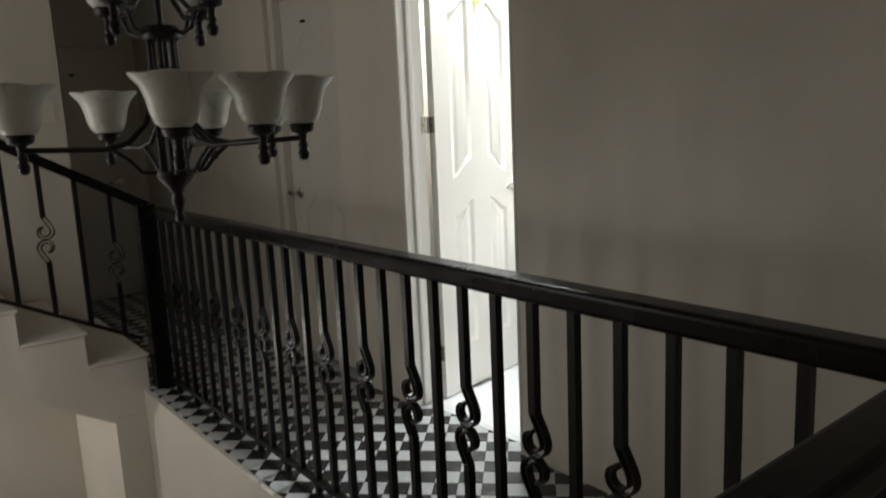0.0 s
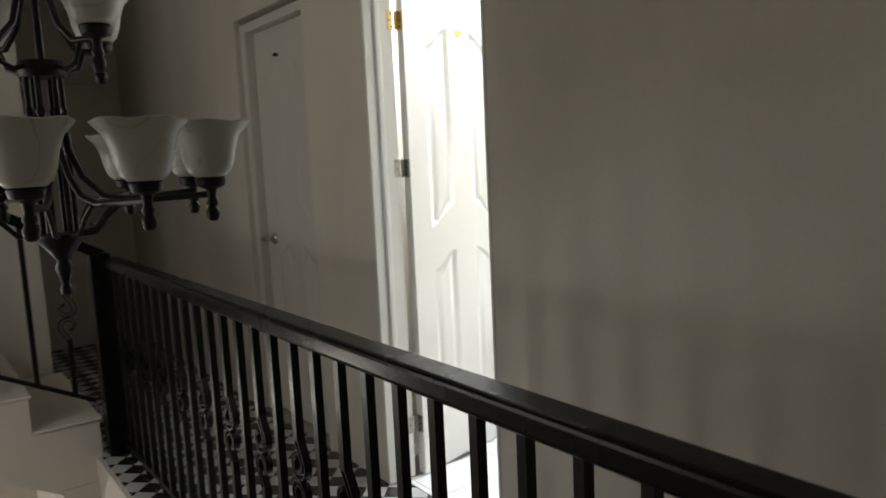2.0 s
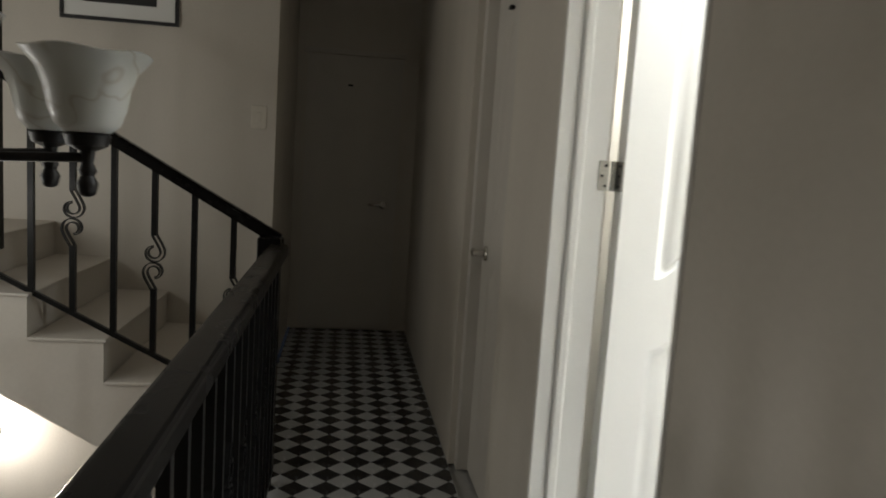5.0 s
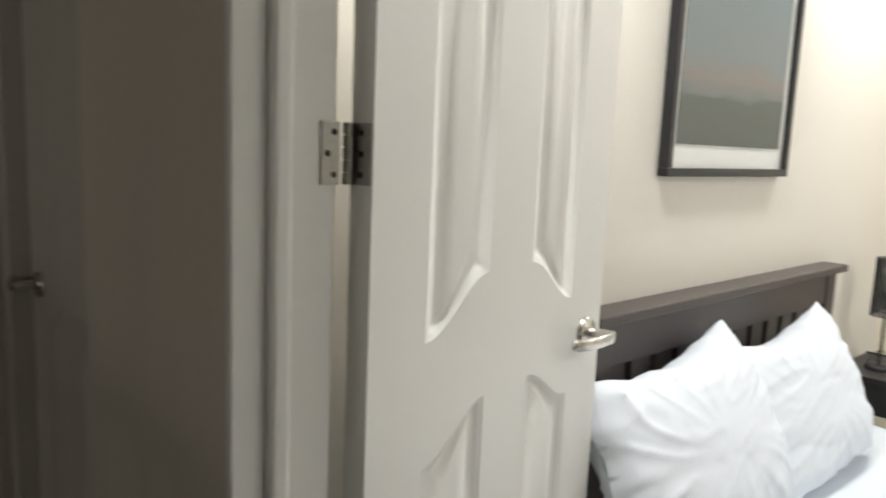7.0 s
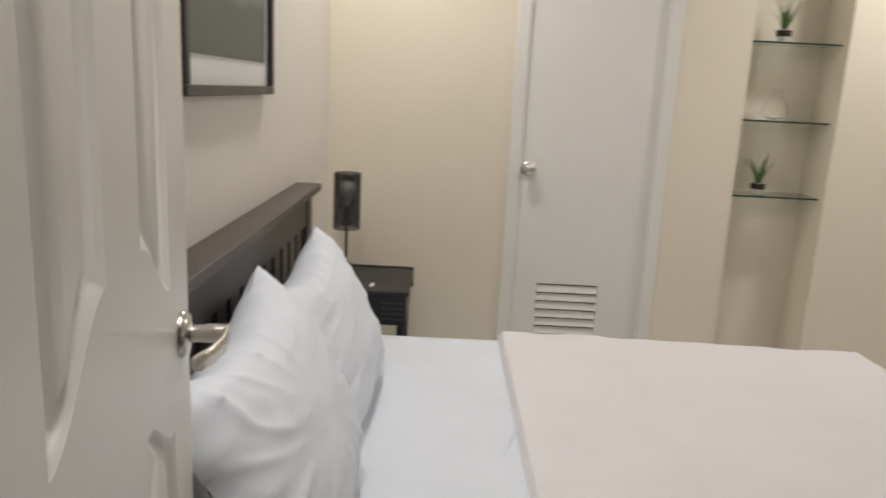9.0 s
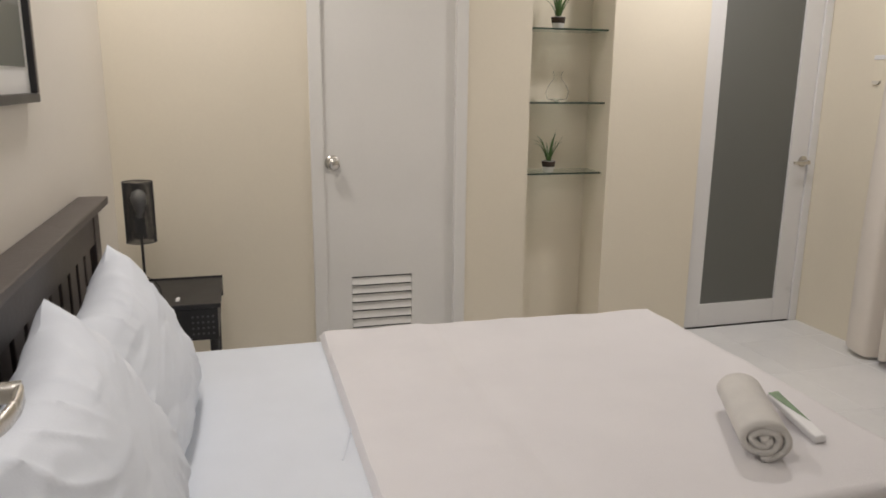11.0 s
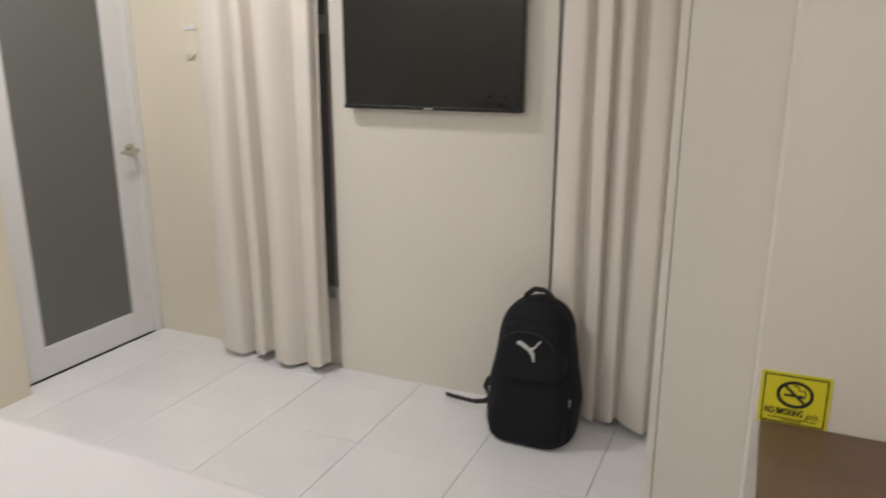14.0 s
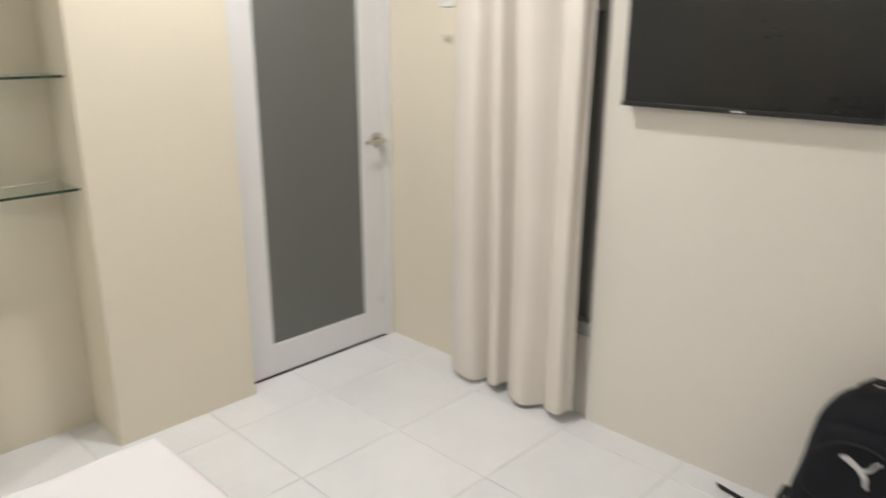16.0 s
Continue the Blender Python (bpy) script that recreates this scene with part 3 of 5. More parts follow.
def hinge(parent, z, turn, metal, h=0.074):
    """Butt hinge: a plate on the jamb, one on the leaf's edge, a knuckle barrel and screw heads. turn: how far the leaf has swung past square."""
    back = Matrix.Rotation(radians(-turn), 3, "Z")
    bm = B(-0.031, -0.006, -0.0045, -0.0025, z - h / 2, z + h / 2)
    bmesh.ops.rotate(bm, verts=bm.verts, cent=(0, 0, 0), matrix=back)
    hg = part("hinge", bm, metal, parent, "worn steel butt hinge")
    part("plate", B(0.0135, 0.0158, -0.034, -0.004, z - h / 2, z + h / 2), metal, hg)
    part("plate", B(0.002, 0.0135, -0.0042, -0.0028, z - h / 2, z + h / 2), metal, hg)
    for i in range(5):
        k = bmesh.new()
        a = z - h / 2 + i * h / 5
        lathe(k, [(0.0065, a + 0.0007), (0.0065, a + h / 5 - 0.0007)], (0.004, -0.006, 0), 12)
        part("knuckle", k, metal, hg, smooth=True)
    for dz in (-0.025, 0, 0.025):
        k = bmesh.new()
        lathe(k, [(0.0042, 0), (0.0036, 0.0012)], (-0.0185 + (0.005 if dz else -0.004), -0.0044, z + dz), 10, Matrix.Rotation(radians(90), 4, "X"))
        bmesh.ops.rotate(k, verts=k.verts, cent=(0, 0, 0), matrix=back)
        part("screw", k, M_IRON, hg)
        k = bmesh.new()
        lathe(k, [(0.0042, 0), (0.0036, 0.0012)], (0.0134, -0.019, z + dz), 10, Matrix.Rotation(radians(-90), 4, "Y"))
        part("screw", k, M_IRON, hg)


def leaf_door(name, w, h, at, rz, label, material, handle_sides, to, panels=True, handle_u=None, t=0.038, sides=(-1, 1), hz=0.99, u0=0.004):
    """Door leaf along local +x from its hinge edge, faces at y = -t and 0."""
    dr = thing(name, at, label, "door", rz=rz)
    outlines = panel_outlines(w, h) if panels else []
    part("leaf", leaf_mesh(u0, w, h, t, outlines, sides), material, dr)
    for s in sides:
        for o in outlines:
            part("panel", panel_mesh(o, s, 0.0 if s > 0 else -t, min(0.0095, t * 0.45)), material, dr, smooth=True)
    hu = handle_u if handle_u is not None else w - 0.062
    for s in handle_sides:
        lever(dr, hu, hz, s, 0.0 if s > 0 else -t, to)
    return dr


# bedroom door: open a little past square, hinge at the far jamb
d1 = leaf_door("door", 0.702, 2.07, (0.0, 0.0, 0), 11.4, "white moulded panel door standing open into the bedroom", M_DOOR, (-1, 1), -1, t=0.036, u0=0.016, handle_u=0.634)
part("sticker", B(0.335, 0.372, -0.0462, -0.0372, 1.885, 1.898), M_YEL, d1, "small yellow sticker")
part("latch_plate", B(0.7015, 0.704, -0.030, -0.008, 0.95, 1.03), M_IRON, d1)
for z in (0.23, 1.322, 1.912):
    hinge(d1, z, 11.4, M_BRASS if z > 1.8 else M_HINGE)


def frame_of(name, y0, y1, top, label, x_in=0.0, x_out=XW, material=M_FRAME):
    """A door frame through the wall: flat outer lining, a rounded stop and the inner jamb, both sides and head."""
    fr = thing(name, (0, 0, 0), label, "door frame", kind="structure")
    for nm, a, s in (("jamb", y1, 1), ("jamb", y0, -1)):
        bm = bmesh.new()
        box(bm, x_out - 0.004, x_in - 0.098, min(a, a + s * -0.012), max(a, a - s * 0.012), 0, top + 0.012, 0.002, 1)
        box(bm, x_in - 0.0985, x_in - 0.072, min(a, a - s * 0.026), max(a, a - s * 0.026), 0, top, 0.007, 3)
        box(bm, x_in - 0.0725, x_in - 0.011, min(a, a - s * 0.014), max(a, a - s * 0.014), 0, top + 0.01, 0.002, 1)
        part(nm, bm, material, fr)
    bm = bmesh.new()
    box(bm, x_out - 0.003, x_in - 0.098, y0 + 0.013, y1 - 0.013, top, top + 0.03, 0.002, 1)
    box(bm, x_in - 0.0975, x_in + 0.001, y0 + 0.015, y1 - 0.015, top + 0.002, top + 0.032, 0.002, 1)
    part("head", bm, material, fr)
    return fr


frame_of("door_1", DY0, DY1, 2.085, "white painted timber door frame of the bedroom")

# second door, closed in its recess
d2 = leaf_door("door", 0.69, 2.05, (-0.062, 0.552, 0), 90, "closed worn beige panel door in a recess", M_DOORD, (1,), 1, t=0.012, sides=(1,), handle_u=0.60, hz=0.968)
part("hook", B(0.40, 0.43, 0.001, 0.02, 1.90, 1.915, 0.004), M_IRON, d2)
fr2 = thing("door_2", (0, 0, 0), "beige painted frame round the closed door", "door frame", kind="structure")
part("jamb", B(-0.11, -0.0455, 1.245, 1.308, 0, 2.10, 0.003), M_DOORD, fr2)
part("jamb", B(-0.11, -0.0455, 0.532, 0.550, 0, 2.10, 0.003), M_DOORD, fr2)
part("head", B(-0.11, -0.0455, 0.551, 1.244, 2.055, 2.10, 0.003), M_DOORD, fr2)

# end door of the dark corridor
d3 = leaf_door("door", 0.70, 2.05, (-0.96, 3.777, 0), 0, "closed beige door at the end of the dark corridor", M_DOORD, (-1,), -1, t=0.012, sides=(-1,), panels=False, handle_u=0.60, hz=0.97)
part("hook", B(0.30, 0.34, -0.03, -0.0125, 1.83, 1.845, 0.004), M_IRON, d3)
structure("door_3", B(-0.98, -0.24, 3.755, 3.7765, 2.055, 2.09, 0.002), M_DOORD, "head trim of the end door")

sw = thing("light_switch", (-1.12, SY1, 1.50), "beige plastic light switch on the stair wall", "switch")
part("plate", B(-0.04, 0.04, -0.008, 0.0, -0.06, 0.06, 0.003), M_SWITCH, sw)
part("rocker", B(-0.012, 0.012, -0.012, -0.0085, -0.025, 0.025, 0.002), M_SWITCH, sw)

pf = thing("stair_picture", (-1.83, SY1, 1.93), "small framed picture with a white mount on the stair wall", "picture")
for a in (B(-0.29, 0.29, -0.018, 0, 0, 0.018, 0.003), B(-0.29, 0.29, -0.018, 0, 0.382, 0.40, 0.003), B(-0.29, -0.272, -0.018, 0, 0.0185, 0.3815, 0.003), B(0.272, 0.29, -0.018, 0, 0.0185, 0.3815, 0.003)):
    part("frame_bar", a, M_PICF, pf)
part("mount", B(-0.2715, 0.2715, -0.008, -0.001, 0.0185, 0.3815), M_MAT, pf)
part("print", B(-0.18, 0.18, -0.010, -0.0085, 0.09, 0.31), M_NIGHT, pf)


# ---- lamps of the hall ----
def wall_lamp(at, label):
    wl = thing("wall_lamp", at, label, "lamp")
    part("back_plate", B(-0.03, 0.03, -0.012, 0, -0.06, 0.06, 0.004), M_BRONZE, wl)
    bm = bmesh.new()
    lathe(bm, [(0.02, -0.05), (0.05, -0.02), (0.06, 0.03), (0.05, 0.07), (0.02, 0.09)], (0, -0.08, 0), 18)
    part("globe", bm, glow("lit_globe", (1.0, 0.86, 0.68), 6.0), wl, smooth=True)
    return wl


wall_lamp((-2.45, SY1, -0.22), "small lit wall lamp under the stair flight")

# ---- bedroom: plan numbers ----
XF, YH, YT, BC = 3.06, 0.292, -3.272, 2.55
structure("floor_bedroom", B(-0.0015, 3.6, -3.6, YH, -0.25, -0.010), M_GROUT, "grout bed under the white tiles")
structure("ceiling_bedroom", B(0.0, 3.6, -3.6, 0.45, BC, BC + 0.1), M_CEIL)
structure("wall_head", B(0.0, 3.5, YH, YH + 0.12, 0, BC), M_OFFW, "off-white wall behind the bed head")
# inner skin of the hall wall
for nm, a, b_, z0, z1 in (("wall_entry_1", -3.5, DY0 - 0.001, 0, BC), ("wall_entry_2", DY1 + 0.001, YH, 0, BC), ("wall_entry_3", DY0 - 0.001, DY1 + 0.001, 2.122, BC)):
    structure(nm, B(-0.0035, 0.0, a, b_, z0, z1), M_OFFW, "off-white bedroom wall beside the door")
# far wall: bath door opening, niche, glass door recess
BA, BB = -1.240, -0.542
N0, N1 = -1.992, -1.567
GC = -2.52
YG = -3.325
for nm, a, b_, z0, z1 in (("wall_far_1", BB, YH, 0, BC), ("wall_far_2", N1, BA, 0, BC), ("wall_far_3", GC, N0, 0, BC), ("wall_far_4", BA, BB, 2.10, BC), ("wall_far_5", N0, N1, 2.2, BC)):
    structure(nm, B(XF, XF + 0.30, a, b_, z0, z1), M_CREAM, "cream painted wall")
structure("wall_far_6", B(XF + 0.24, XF + 0.30, N0, N1, 0, 2.2), M_CREAM, "cream back of the shelf niche")
structure("wall_far_7", B(XF + 0.12, XF + 0.30, YG, GC, 2.12, BC), M_CREAM, "cream wall over the glass door")
structure("wall_bath_back", B(XF + 0.30, XF + 0.36, BA, BB, 0, 2.1), M_PVC, "white wall behind the bath door")
# unseen walls behind the frosted door; the room's darkness is in their colour
structure("wall_glass_back", B(XF + 0.75, XF + 0.80, YT - 0.3, GC, 0, BC), M_UNLIT, "near-black wall standing for the unlit room behind the frosted door")
structure("wall_glass_side_1", B(XF + 0.30, XF + 0.75, GC, GC + 0.05, 0, BC), M_UNLIT, "near-black wall standing for the unlit room behind the frosted door")
structure("wall_glass_side_2", B(XF + 0.31, XF + 0.75, YG - 0.05, YG, 0, BC), M_UNLIT, "near-black wall standing for the unlit room behind the frosted door")
# window wall
PX0, PX1 = 1.085, 2.023
structure("wall_tv", B(PX0, PX1, YT - 0.22, YT, 0, BC), M_OFFW, "off-white wall panel behind the television")
structure("wall_south_1", B(2.58, 3.36, YT - 0.25, YG, 0, BC), M_CREAM, "cream wall with a small hook")
structure("wall_south_2", B(0.0, 0.70, YT - 0.2, YT - 0.05, 0, BC), M_OFFW, "off-white wall behind the wardrobe")
for nm, a, b_ in (("a", PX1, 2.58), ("b", 0.70, PX0)):
    structure("wall_sill_" + nm, B(a, b_, YT - 0.2, YT - 0.03, 0, 0.33), M_OFFW, "off-white wall under the window")
    structure("wall_lintel_" + nm, B(a, b_, YT - 0.2, YT - 0.03, 2.15, BC), M_OFFW, "off-white wall over the window")
structure("backdrop", B(-0.2, 3.4, -4.1, -4.05, -0.2, 2.8), M_UNLIT, "night outside the windows")


def window(name, a, b_):
    w = thing(name, (0, YT - 0.036, 0), "aluminium framed window, dark with night outside", "window", kind="structure")
    part("sill", B(a + 0.001, b_ - 0.001, -0.02, 0.045, 0.331, 0.383, 0.003), M_ALU, w)
    part("frame_bar", B(a + 0.001, a + 0.03, -0.02, 0.02, 0.384, 2.149), M_ALU, w)
    part("frame_bar", B(b_ - 0.03, b_ - 0.001, -0.02, 0.02, 0.384, 2.149), M_ALU, w)
    part("transom", B(a + 0.031, b_ - 0.031, -0.018, 0.018, 1.447, 1.52, 0.002), M_ALU, w)
    for z0, z1 in ((0.385, 1.446), (1.521, 2.148)):
        part("pane", B(a + 0.031, b_ - 0.031, -0.003, 0.003, z0, z1), M_NIGHTG, w)
    return w


window("window_1", PX1, 2.58)
window("window_2", 0.70, PX0)


def curtain(x0, x1, y, z0, z1, folds, amp, label, seed=1):
    rnd = random.Random(seed)
    c = thing("curtain", ((x0 + x1) / 2, y, 0), label, "curtain")
    bm = bmesh.new()
    nu, nv = folds * 14, 26
    ph = [rnd.uniform(-0.5, 0.5) for _ in range(folds + 2)]
    am = [rnd.uniform(0.75, 1.2) for _ in range(folds + 2)]
    grid = []
    for j in range(nv + 1):
        v = j / nv
        row = []
        for i in range(nu + 1):
            u = i / nu
            k = int(u * folds)
            w = 2 * math.pi * (u * folds + 0.16 * math.sin(2 * math.pi * u * 1.7 + ph[0]) + 0.05 * v * math.sin(9 * u + ph[1]))
            a = amp * am[k] * (0.72 + 0.28 * (1 - v))
            sh = 1.9 * abs(math.sin(w / 2)) ** 0.8 - 1.0
            yy = a * sh + 0.010 * math.sin(5 * v + 7 * u)
            xx = (u - 0.5) * (x1 - x0) + 0.016 * math.cos(w) * (1 - 0.4 * v)
            zz = z0 + (z1 - z0) * v + (0.012 * math.sin(w * 0.5 + 1) if j == 0 else 0)
            row.append(bm.verts.new((xx, yy, zz)))
        grid.append(row)
    for a, b in zip(grid, grid[1:]):
        for i in range(nu):
            bm.faces.new((a[i], a[i + 1], b[i + 1], b[i]))
    ob = part("cloth", bm, M_CURT, c, smooth=True)
    so = ob.modifiers.new("thick", "SOLIDIFY")
    so.thickness, so.use_rim = 0.003, False
    rod = bmesh.new()
    tube(rod, [(x0 - (x0 + x1) / 2 - 0.03, 0, z1 + 0.012), (x1 - (x0 + x1) / 2 + 0.03, 0, z1 + 0.012)], 0.010, 10)
    part("rail", rod, M_ALU, c)
    return c


curtain(2.036, 2.63, YT + 0.065, 0.03, 2.30, 4, 0.044, "long cream curtain in deep folds before the window", seed=3)
curtain(0.578, 1.045, YT + 0.065, 0.03, 2.30, 5, 0.032, "long cream curtain gathered beside the wardrobe", seed=8)


def television():
    tv = thing("television", (1.566, YT, 1.160), "black flat television hung on the off-white wall", "television")
    part("body", B(-0.370, 0.370, 0.015, 0.046, 0.0, 0.43, 0.006), M_TVB, tv)
    part("screen", B(-0.362, 0.362, 0.0462, 0.0475, 0.016, 0.424), M_TVS, tv)
    part("bezel", B(-0.370, 0.370, 0.0463, 0.051, 0.0, 0.0145, 0.002), M_TVB, tv)
    part("badge", B(-0.018, 0.018, 0.0512, 0.0525, 0.004, 0.009), M_SILVER, tv)
    part("bracket", B(-0.15, 0.15, 0.0005, 0.0145, 0.10, 0.30), M_IRON, tv)
    return tv


television()


def wall_hook(at):
    h = thing("wall_hook", at, "clear adhesive hook on the cream wall", "hook")
    part("pad", B(-0.034, 0.034, 0, 0.006, -0.011, 0.011, 0.003), M_PVC, h, "white adhesive pad")
    part("plate", B(-0.030, 0.030, 0, 0.001, -0.145, -0.0112), M_CREAM, h)
    bm = bmesh.new()
    prism(bm, [(0.024 * math.cos(a), -0.114 + 0.018 * math.sin(a)) for a in (math.pi + math.pi * k / 14 for k in range(15))], 0.0021, 0.013, "y")
    part("peg", bm, M_SWITCH, h)


wall_hook((2.788, YG, 1.482))


# ---- bath door with louvre ----
def bath_door():
    d = thing("bath_door", (XF + 0.012, BB, 0), "closed white plastic bathroom door with a louvre and steel knob", "door")
    L0, L1, Z0, Z1 = -0.452, -0.163, 0.15, 0.44
    y0, y1 = -0.655, -0.045
    bm = bmesh.new()
    for a, b_, c, e in ((y0, L0, 0.01, 2.06), (L1, y1, 0.01, 2.06), (L0, L1, 0.01, Z0), (L0, L1, Z1, 2.06)):
        box(bm, 0, 0.035, a, b_, c, e)
    part("leaf", bm, M_BATH, d)
    # near-black sheet paints the shade between the slats
    part("louvre_shade", B(0.022, 0.034, L0, L1, Z0, Z1), M_UNLIT, d)
    for i in range(7):
        z = Z0 + 0.002 + i * 0.0413
        s = bmesh.new()
        prism(s, [(-0.004, z), (-0.001, z - 0.001), (0.012, z + 0.031), (0.009, z + 0.032)], L0 + 0.001, L1 - 0.001, "y")
        part("slat", s, M_BATH, d)
    kn = bmesh.new()
    lathe(kn, [(0.034, 0), (0.034, 0.004), (0.026, 0.010), (0.013, 0.014), (0.013, 0.028), (0.024, 0.034), (0.029, 0.046), (0.027, 0.056), (0.018, 0.062), (0.004, 0.063)], (-0.0005, -0.083, 0.978), 24, Matrix.Rotation(radians(-90), 4, "Y"))
    part("knob", kn, M_STEEL, d, "polished steel door knob", smooth=True)
    return d


bath_door()
fr = thing("door_4", (0, 0, 0), "white plastic frame of the bathroom door", "door frame", kind="structure")
part("jamb", B(XF - 0.012, XF + 0.06, BB - 0.044, BB + 0.014, 0, 2.10, 0.004), M_BATH, fr)
part("jamb", B(XF - 0.012, XF + 0.06, BA - 0.014, BA + 0.044, 0, 2.10, 0.004), M_BATH, fr)
part("head", B(XF - 0.011, XF + 0.06, BA + 0.045, BB - 0.045, 2.062, 2.115, 0.004), M_BATH, fr)


# ---- frosted glass door ----
def glass_door():
    x, y0, y1 = XF + 0.080, YG + 0.052, GC - 0.03
    d = thing("glass_door", (x, 0, 0), "white framed door with a frosted grey glass pane", "door")
    part("stile", B(0, 0.035, y0, y0 + 0.112, 0.006, 2.05, 0.003), M_PVC, d)
    part("stile", B(0, 0.035, y1 - 0.118, y1, 0.006, 2.05, 0.003), M_PVC, d)
    part("rail", B(0.0005, 0.0345, y0 + 0.1125, y1 - 0.1185, 0.006, 0.137, 0.003), M_PVC, d)
    part("rail", B(0.0005, 0.0345, y0 + 0.1125, y1 - 0.1185, 1.95, 2.05, 0.003), M_PVC, d)
    part("pane", B(0.014, 0.020, y0 + 0.1125, y1 - 0.1185, 0.1375, 1.9495), M_FROST, d, "frosted grey glass")
    ro = bmesh.new()
    lathe(ro, [(0.030, 0), (0.030, 0.006), (0.024, 0.010), (0.011, 0.011), (0.011, 0.05)], (-0.0005, y0 + 0.030, 0.93), 20, Matrix.Rotation(radians(-90), 4, "Y"))
    h = part("handle", ro, M_STEEL, d, "steel lever handle", smooth=True)
    part("lever", B(-0.056, -0.042, y0 + 0.02, y0 + 0.125, 0.918, 0.936, 0.005), M_STEEL, h)
    return d


glass_door()
fr = thing("door_5", (0, 0, 0), "white frame of the frosted glass door", "door frame", kind="structure")
part("jamb", B(XF + 0.07, XF + 0.14, YG + 0.001, YG + 0.05, 0, 2.11, 0.004), M_PVC, fr)
part("jamb", B(XF + 0.07, XF + 0.14, GC - 0.028, GC - 0.001, 0, 2.11, 0.004), M_PVC, fr)
part("head", B(XF + 0.07, XF + 0.14, YG + 0.051, GC - 0.029, 2.055, 2.11, 0.004), M_PVC, fr)
part("threshold", B(XF + 0.075, XF + 0.13, YG + 0.051, GC - 0.029, -0.004, 0.003), M_IRON, fr)

# ---- niche shelves ----
for z in (0.902, 1.25, 1.598, 1.96):
    sh = thing("glass_shelf", (XF + 0.055, 0, z), "clear green-edged glass shelf in the wall niche", "shelf", "niche shelves")
    part("pane", B(0.002, 0.184, N0 + 0.001, N1 - 0.001, -0.008, 0.0), M_CLEAR, sh)
    part("edge", B(-0.001, 0.0018, N0 + 0.001, N1 - 0.001, -0.008, 0.0), M_GEDGE, sh)


def grass_plant(at, seed, label):
    rnd = random.Random(seed)
    p = thing("potted_plant", at, label, "plant", "niche plants")
    pot = bmesh.new()
    lathe(pot, [(0.024, 0), (0.027, 0.003), (0.034, 0.052), (0.035, 0.056), (0.031, 0.056), (0.029, 0.047)], seg=20)
    part("pot", pot, M_POT, p, smooth=True)
    band = bmesh.new()
    lathe(band, [(0.0302, 0.026), (0.0316, 0.027), (0.0352, 0.053), (0.0345, 0.054)], seg=20)
    part("soil_band", band, M_SOIL, p, "dark band of soil at the rim", smooth=True)
    so = bmesh.new()
    lathe(so, [(0.004, 0.0472), (0.0285, 0.0475), (0.02, 0.050), (0.004, 0.052)], seg=14)
    part("soil", so, M_SOIL, p)
    for i in range(14):
        a = 2 * math.pi * i / 14 + rnd.uniform(-0.3, 0.3)
        ln, out = rnd.uniform(0.09, 0.19), rnd.uniform(0.02, 0.10)
        bend = rnd.uniform(0.0, 0.07) * (out / 0.08)
        bm = bmesh.new()
        w = rnd.uniform(0.005, 0.0085)
        side = Vector((-math.sin(a), math.cos(a), 0))
        rows = []
        for k in range(8):
            t = k / 7
            r = 0.008 + out * t ** 1.4
            z = 0.048 + ln * t - bend * t ** 3
            c = Vector((r * math.cos(a), r * math.sin(a), z))
            ww = w * (1 - t) ** 0.6 + 0.0004
            rows.append((bm.verts.new(c - side * ww), bm.verts.new(c + Vector((0, 0, -0.0015))), bm.verts.new(c + side * ww)))
        for q, r2 in zip(rows, rows[1:]):
            bm.faces.new((q[0], q[1], r2[1], r2[0])), bm.faces.new((q[1], q[2], r2[2], r2[1]))
        part("leaf", bm, M_LEAF, p, smooth=True)
    return p


grass_plant((XF + 0.12, -1.73, 0.902), 4, "small spiky green plant in white pot on low shelf")
grass_plant((XF + 0.12, -1.75, 1.598), 9, "small spiky green plant in white pot on high shelf")
vs = bmesh.new()
lathe(vs, [(0.03, 0.0), (0.05, 0.012), (0.058, 0.045), (0.045, 0.08), (0.022, 0.105), (0.018, 0.13), (0.026, 0.145), (0.024, 0.145), (0.0155, 0.13), (0.02, 0.105), (0.042, 0.08), (0.054, 0.045), (0.046, 0.014), (0.004, 0.004)], seg=24)
v = solid("glass_vase", vs, M_VASE, "clear round glass vase on the middle shelf", "vase", smooth=True)
v.matrix_basis = pose(XF + 0.12, -1.76, 1.2505)


# ---- bed ----
def headboard(bed, x0, x1):
    y = 0.262
    part("headboard_cap", B(x0 - 0.03, x1 + 0.022, y - 0.062, y + 0.028, 0.938, 0.964, 0.004), M_BED, bed)
    part("headboard_rail", B(x0, x1, y - 0.025, y + 0.02, 0.822, 0.9375, 0.003), M_BED, bed)
    part("headboard_post", B(x0 - 0.012, x0 + 0.065, y - 0.03, y + 0.025, 0, 0.937, 0.004), M_BED, bed)
    part("headboard_post", B(x1 - 0.065, x1 + 0.012, y - 0.03, y + 0.025, 0, 0.937, 0.004), M_BED, bed)
    n = 12
    for i in range(n):
        c = x0 + 0.065 + (x1 - x0 - 0.13) * (i + 0.5) / n
        w = (x1 - x0 - 0.13) / n
        part("headboard_slat", B(c - w * 0.36, c + w * 0.36, y - 0.012, y + 0.008, 0.40, 0.8215, 0.003), M_BED, bed)
    part("headboard_rail", B(x0 + 0.066, x1 - 0.066, y - 0.02, y + 0.015, 0.30, 0.399, 0.003), M_BED, bed)


